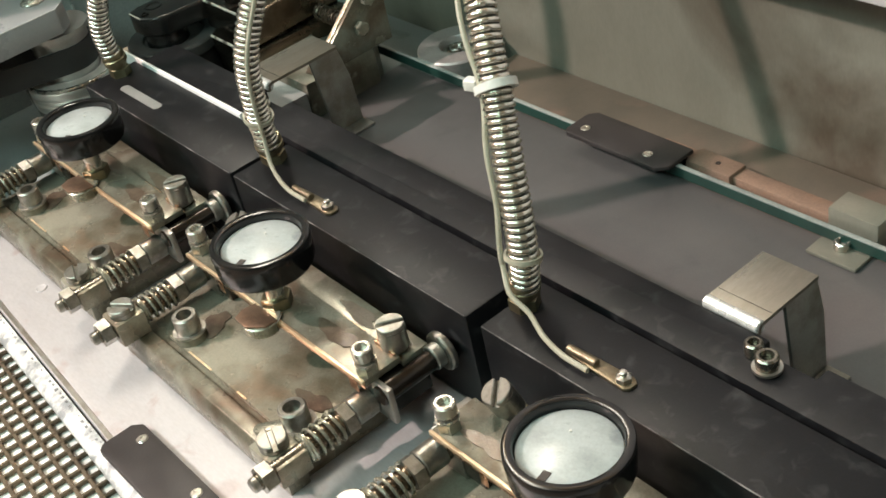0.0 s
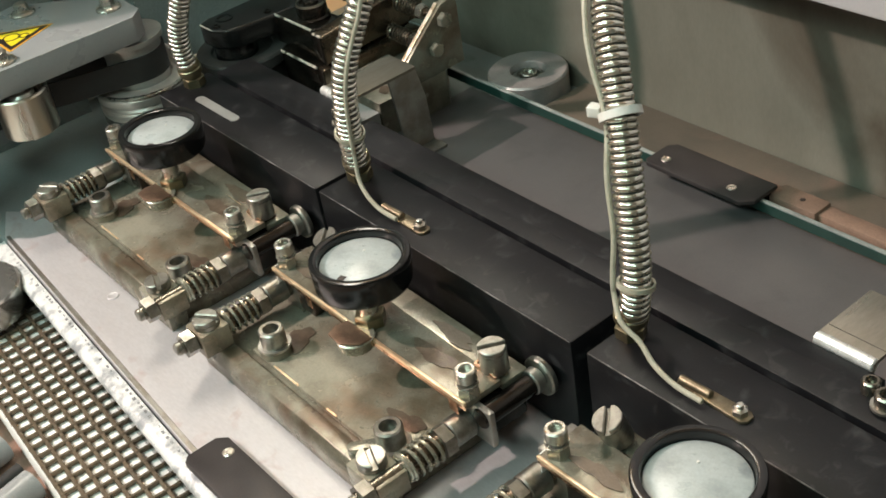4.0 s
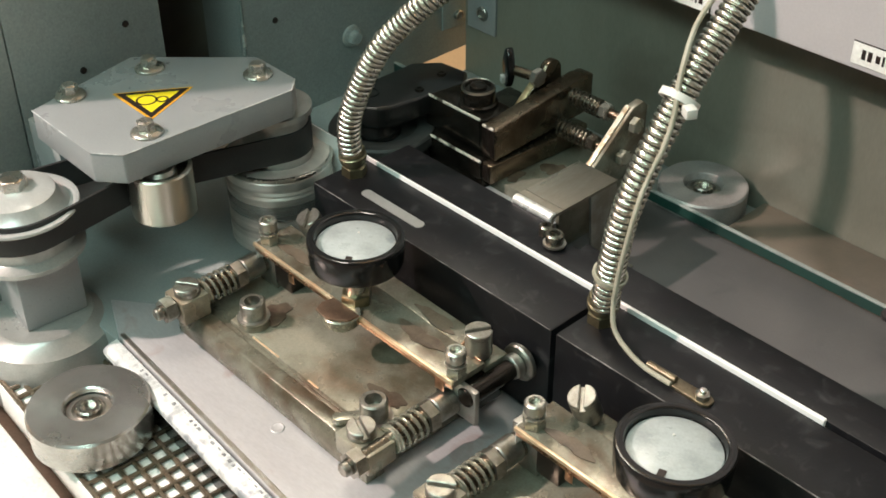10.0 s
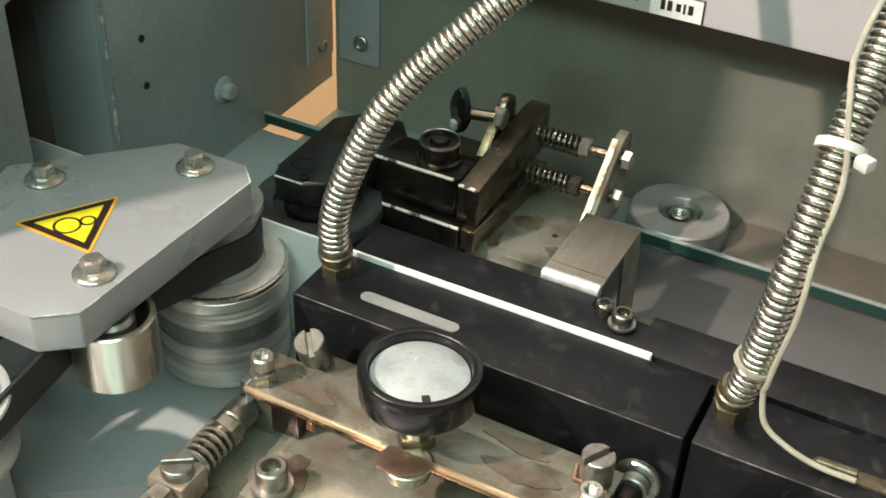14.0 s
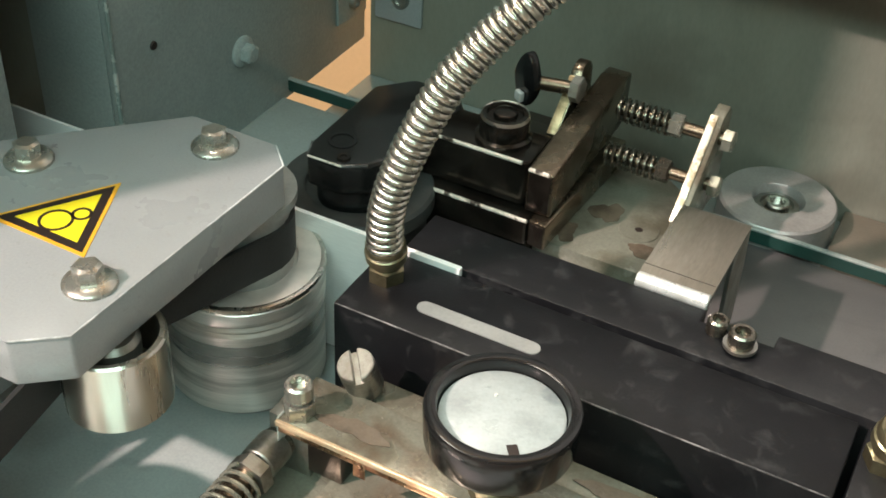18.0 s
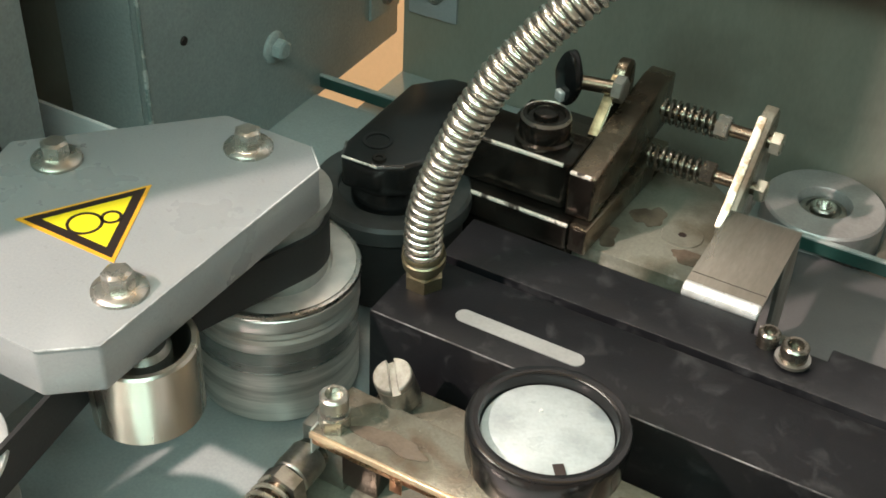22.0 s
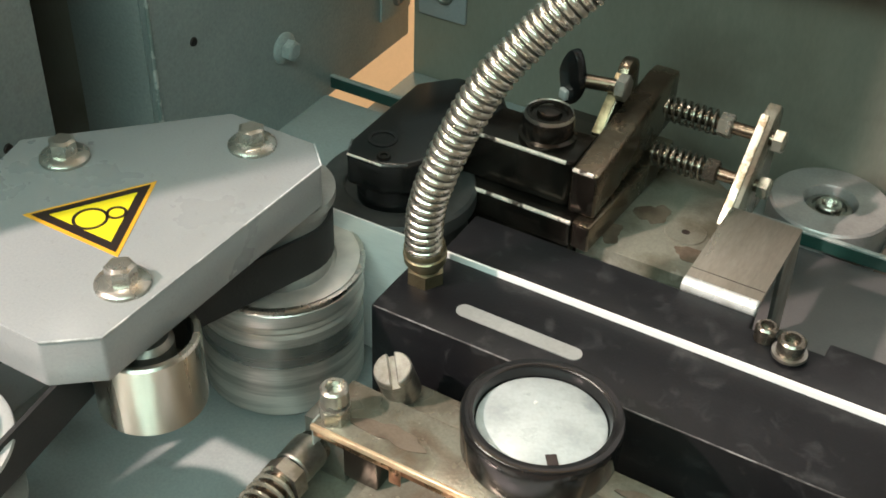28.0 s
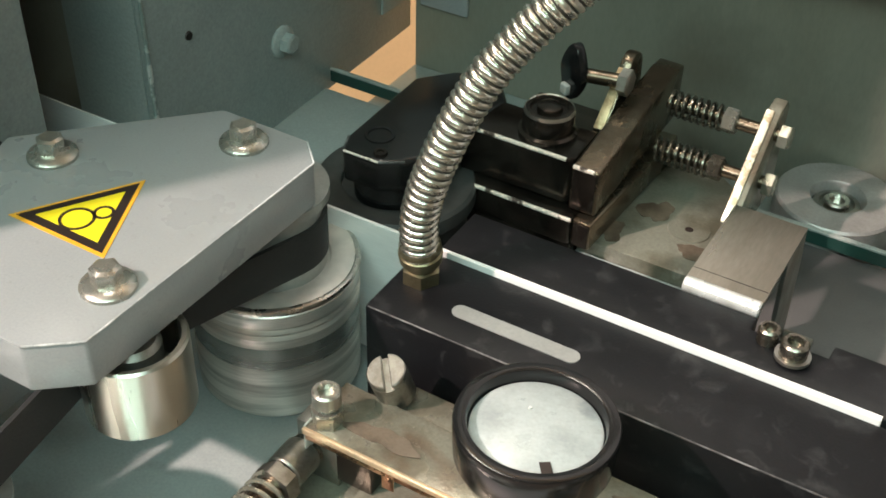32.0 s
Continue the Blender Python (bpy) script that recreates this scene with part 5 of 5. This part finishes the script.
    lv = part("lever_plate", prism(B(), [(y - o.y, z) for y, z in lever], -0.0990 - o.x, -0.0935 - o.x, 0.0006, m=Matrix(((0, 0, 1, 0), (1, 0, 0, 0), (0, 1, 0, 0), (0, 0, 0, 1)))), GLUEPLATE, th, "stained lever plate with a bright slanted edge")
    part("lever_edge", box(B(), -0.0993 - o.x, -0.0958 - o.x, -0.0005, 0.0005, 0.0, 0.0495, 0.0004, m=Matrix.Translation((0, 0.1288 - o.y, 0.0480)) @ pose(0, 0, 0, -49.9, 0, 0)), LEVEREDGE, lv, "bright slanted edge")
    part("plate_washer", lathe(B(), [(0.0018, 0.0341), (0.0088, 0.0341), (0.0086, 0.0345), (0.0018, 0.0345)], 32, pose(*P(-0.1125, 0.1350, DECK_Z)), closed=True), CLAMPBASE, th, "flat stained washer round a hole")
    for x, y, rx, ry, seed in ((-0.1290, 0.1400, 0.0060, 0.0080, 21), (-0.1060, 0.1220, 0.0070, 0.0040, 24), (-0.1390, 0.1180, 0.0050, 0.0060, 27)):
        part("oil_stain", puddle(x - o.x, y - o.y, 0.0341, rx, ry, seed, 0.0002), RESIN, th, "glossy dried oil stain")
    part("plate_hole", lathe(B(), [(0, 0.0343), (0.0019, 0.0343), (0.0020, 0.0341)], 16, pose(*P(-0.1125, 0.1350, DECK_Z))), INK, th)


clamp()


def press_wheel():
    """The black rubber wheel opposite the drum, on its black arm."""
    th = thing("press_wheel", "black rubber press wheel on a black arm behind the paper channel", "press wheel", (-0.2230, 0.0860, DECK_Z))
    part("tyre", lathe(B(), [(0, 0.004), (0.0290, 0.004), (0.0300, 0.006), (0.0300, 0.0385), (0, 0.0385)], 64), RUBBER, th)
    part("rim_disc", lathe(B(), [(0, 0.0387), (0.0320, 0.0387), (0.0332, 0.0400), (0.0332, 0.0462), (0.0320, 0.0478), (0.0232, 0.0480), (0.0222, 0.0474), (0.0218, 0.0450), (0, 0.0450)], 72), DISCGREY, th, "dull black rim disc with a recessed middle")
    part("collar", lathe(B(), [(0, 0.0451), (0.0150, 0.0451), (0.0150, 0.0500), (0.0145, 0.0508), (0.0140, 0.0556), (0, 0.0556)], 56, pose(0.0010, -0.0050, 0)), ARMBLACK, th)
    out = [(-0.0143, -0.0127), (-0.0102, -0.0225), (0.0061, -0.0224), (0.0150, -0.0165), (0.0195, -0.0080), (0.0270, 0.0440), (0.0180, 0.0560), (-0.0030, 0.0540), (-0.0153, 0.0396)]
    arm = part("arm", prism(B(), out, 0.0558, 0.0705, 0.0020, seg=3), ARMBLACK, th, "glossy black arm plate with a faceted nose")
    # rods stand in for the specular highlight on the nose's bevel
    for a, b, mm in ((0, 1, EDGEGREY), (1, 2, EDGEGLINT), (2, 3, EDGEGREY)):
        part("nose_highlight", rod(B(), (*(0.975 * Vector(out[a])), 0.0699), (*(0.975 * Vector(out[b])), 0.0699), 0.0005, 8), mm, arm, "painted highlight along the nose edge")
    part("pivot_ring", lathe(B(), [(0.0046, 0.0704), (0.0062, 0.0704), (0.0060, 0.0710), (0.0048, 0.0710)], 28, pose(-0.0034, -0.0061, 0), closed=True), BLACKPLASTIC, arm)
    for x, y in ((0.0040, -0.0170), (0.0150, 0.0180), (0.0090, 0.0420)):
        part("arm_screw", lathe(B(), [(0, 0.0711), (0.0014, 0.0711), (0.0015, 0.0716), (0.0026, 0.0716), (0.0029, 0.0706)], 16, pose(x, y, 0)), DARKSTEEL, arm)
    part("axle", rod(B(), (0, 0, 0), (0, 0, 0.0039), 0.012, 20), DARKSTEEL, th)
    sh = thing("chute_plate", "grey-green sheet-metal chute plate beside the press wheel", "plate", (-0.28, 0.12, DECK_Z))
    part("sheet", prism(B(), [(-0.0485, -0.020), (0.0150, -0.040), (0.0150, 0.0600), (-0.0485, 0.0600)], 0.0, 0.0095, 0.0006), DECK, sh)


press_wheel()


def hood_labels():
    def sticker(name, label, category, x, z):
        return thing(name, label, category, (x, 0.1998, z), "hood stickers")
    for x, z in ((-0.0865, 1.0790), (0.0285, 1.0815)):
        th = sticker("label", "white printed label with a dark edge on the hood", "label", x, z)
        part("backing", box(B(), -0.0138, 0.0138, -0.0004, 0.0, -0.0060, 0.0062, 0), INK, th)
        part("paper", box(B(), -0.0136, 0.0130, -0.0007, -0.00045, -0.0060, 0.0056, 0), LINER, th)
        for u, w, h in ((-0.0070, 0.0022, 0.0052), (-0.0035, 0.0024, 0.0052), (0.0010, 0.0024, 0.0040), (0.0040, 0.0012, 0.0052), (0.0072, 0.0026, 0.0048)):
            part("print_bar", box(B(), u - w / 2, u + w / 2, -0.0009, -0.00075, -h / 2, h / 2, 0), INK, th)
    for x, z in ((0.0655, 1.0825), (-0.1175, 1.0775)):
        th = sticker("warning_label", "yellow warning triangle on the hood", "warning label", x, z)
        UP = Matrix(((1, 0, 0, 0), (0, 0, -1, 0), (0, 1, 0, 0), (0, 0, 0, 1)))
        tri = lambda s: [(-0.0112 * s, 0.0064 - 0.0064 * s), (0.0112 * s, 0.0064 - 0.0064 * s), (0, 0.0064 + 0.0130 * s)]
        part("border", prism(B(), tri(1.0), 0.0, 0.0004, m=UP), INK, th, smooth=0)
        part("field", prism(B(), tri(0.72), 0.00045, 0.0006, m=UP), YELLOW, th, smooth=0)


hood_labels()


# ---- paper blocks that run through the channel ----
PAPER_L, PACE = 0.395, 0.300
PASSES = (-1.485, 2.036, 5.53, 9.06, 12.577, 16.236, 19.766, 23.636, 27.086, 30.632)


def paper_blocks():
    made = []
    first = thing("paper_block", "white paper block running on edge between the black bars", "paper block", (0.7, 0.0380, DECK_Z + 0.0005), "paper blocks")
    # the leading corner of the pages is drawn out thin
    bm = prism(B(), [(0.0040, 0.0014), (0.0420, -0.0005), (PAPER_L, -0.0005), (PAPER_L, 0.0019), (0.0040, 0.0019)], 0.0, 0.0632, 0.0002, seg=1)
    for v in bm.verts:
        if v.co.x < 0.02 and v.co.z > 0.05:
            v.co.z -= 0.0016
    part("body", bm, PAPER, first, smooth=0)
    made.append(first)
    for _ in PASSES[1:]:
        made.append(copy_thing(first, pose(0.7, 0.0380, DECK_Z + 0.0005)))
    return made


BLOCKS = paper_blocks()


# ---- what moves ----
def motions():
    z, lane = DECK_Z + 0.0005, 0.0380
    for k, (ob, t0) in enumerate(zip(BLOCKS, PASSES)):
        rows, wait, done = [], (0.74, lane + 0.007 * (k + 1) + 0.03, z), (-1.25, lane + 0.03 + 0.007 * (len(PASSES) - k), z)
        start = t0 - 0.70 / PACE
        end = t0 + 0.80 / PACE
        if start > 0.4:
            rows += [(0.0, pose(*wait)), (start - 0.45, pose(*wait)), (start - 0.1, pose(0.715, lane, z))]
        for i in range(9):
            t = start + (end - start) * i / 8
            if 0.0 <= t <= 32.0:
                rows.append((t, pose(-PACE * (t - t0), lane, z)))
        if start <= 0.4:
            rows.insert(0, (0.0, pose(PACE * t0, lane, z)))
        if end < 31.4:
            rows += [(end + 0.5, pose(*done)), (32.0, pose(*done))]
        elif rows[-1][0] < 32.0:
            rows.append((32.0, pose(-PACE * (32.0 - t0), lane, z)))
        walk(ob, rows)
    for ob, radius, way in ((DRUM_OB, 0.0317, 1), (IDLER_OB, 0.0250, 1)):
        x, y, zz = ob.location
        rate = way * math.degrees(PACE / radius)
        n = int(32.0 * abs(rate) / 80) + 1
        walk(ob, [(32.0 * i / n, pose(x, y, zz, 0, 0, rate * 32.0 * i / n)) for i in range(n + 1)])


motions()
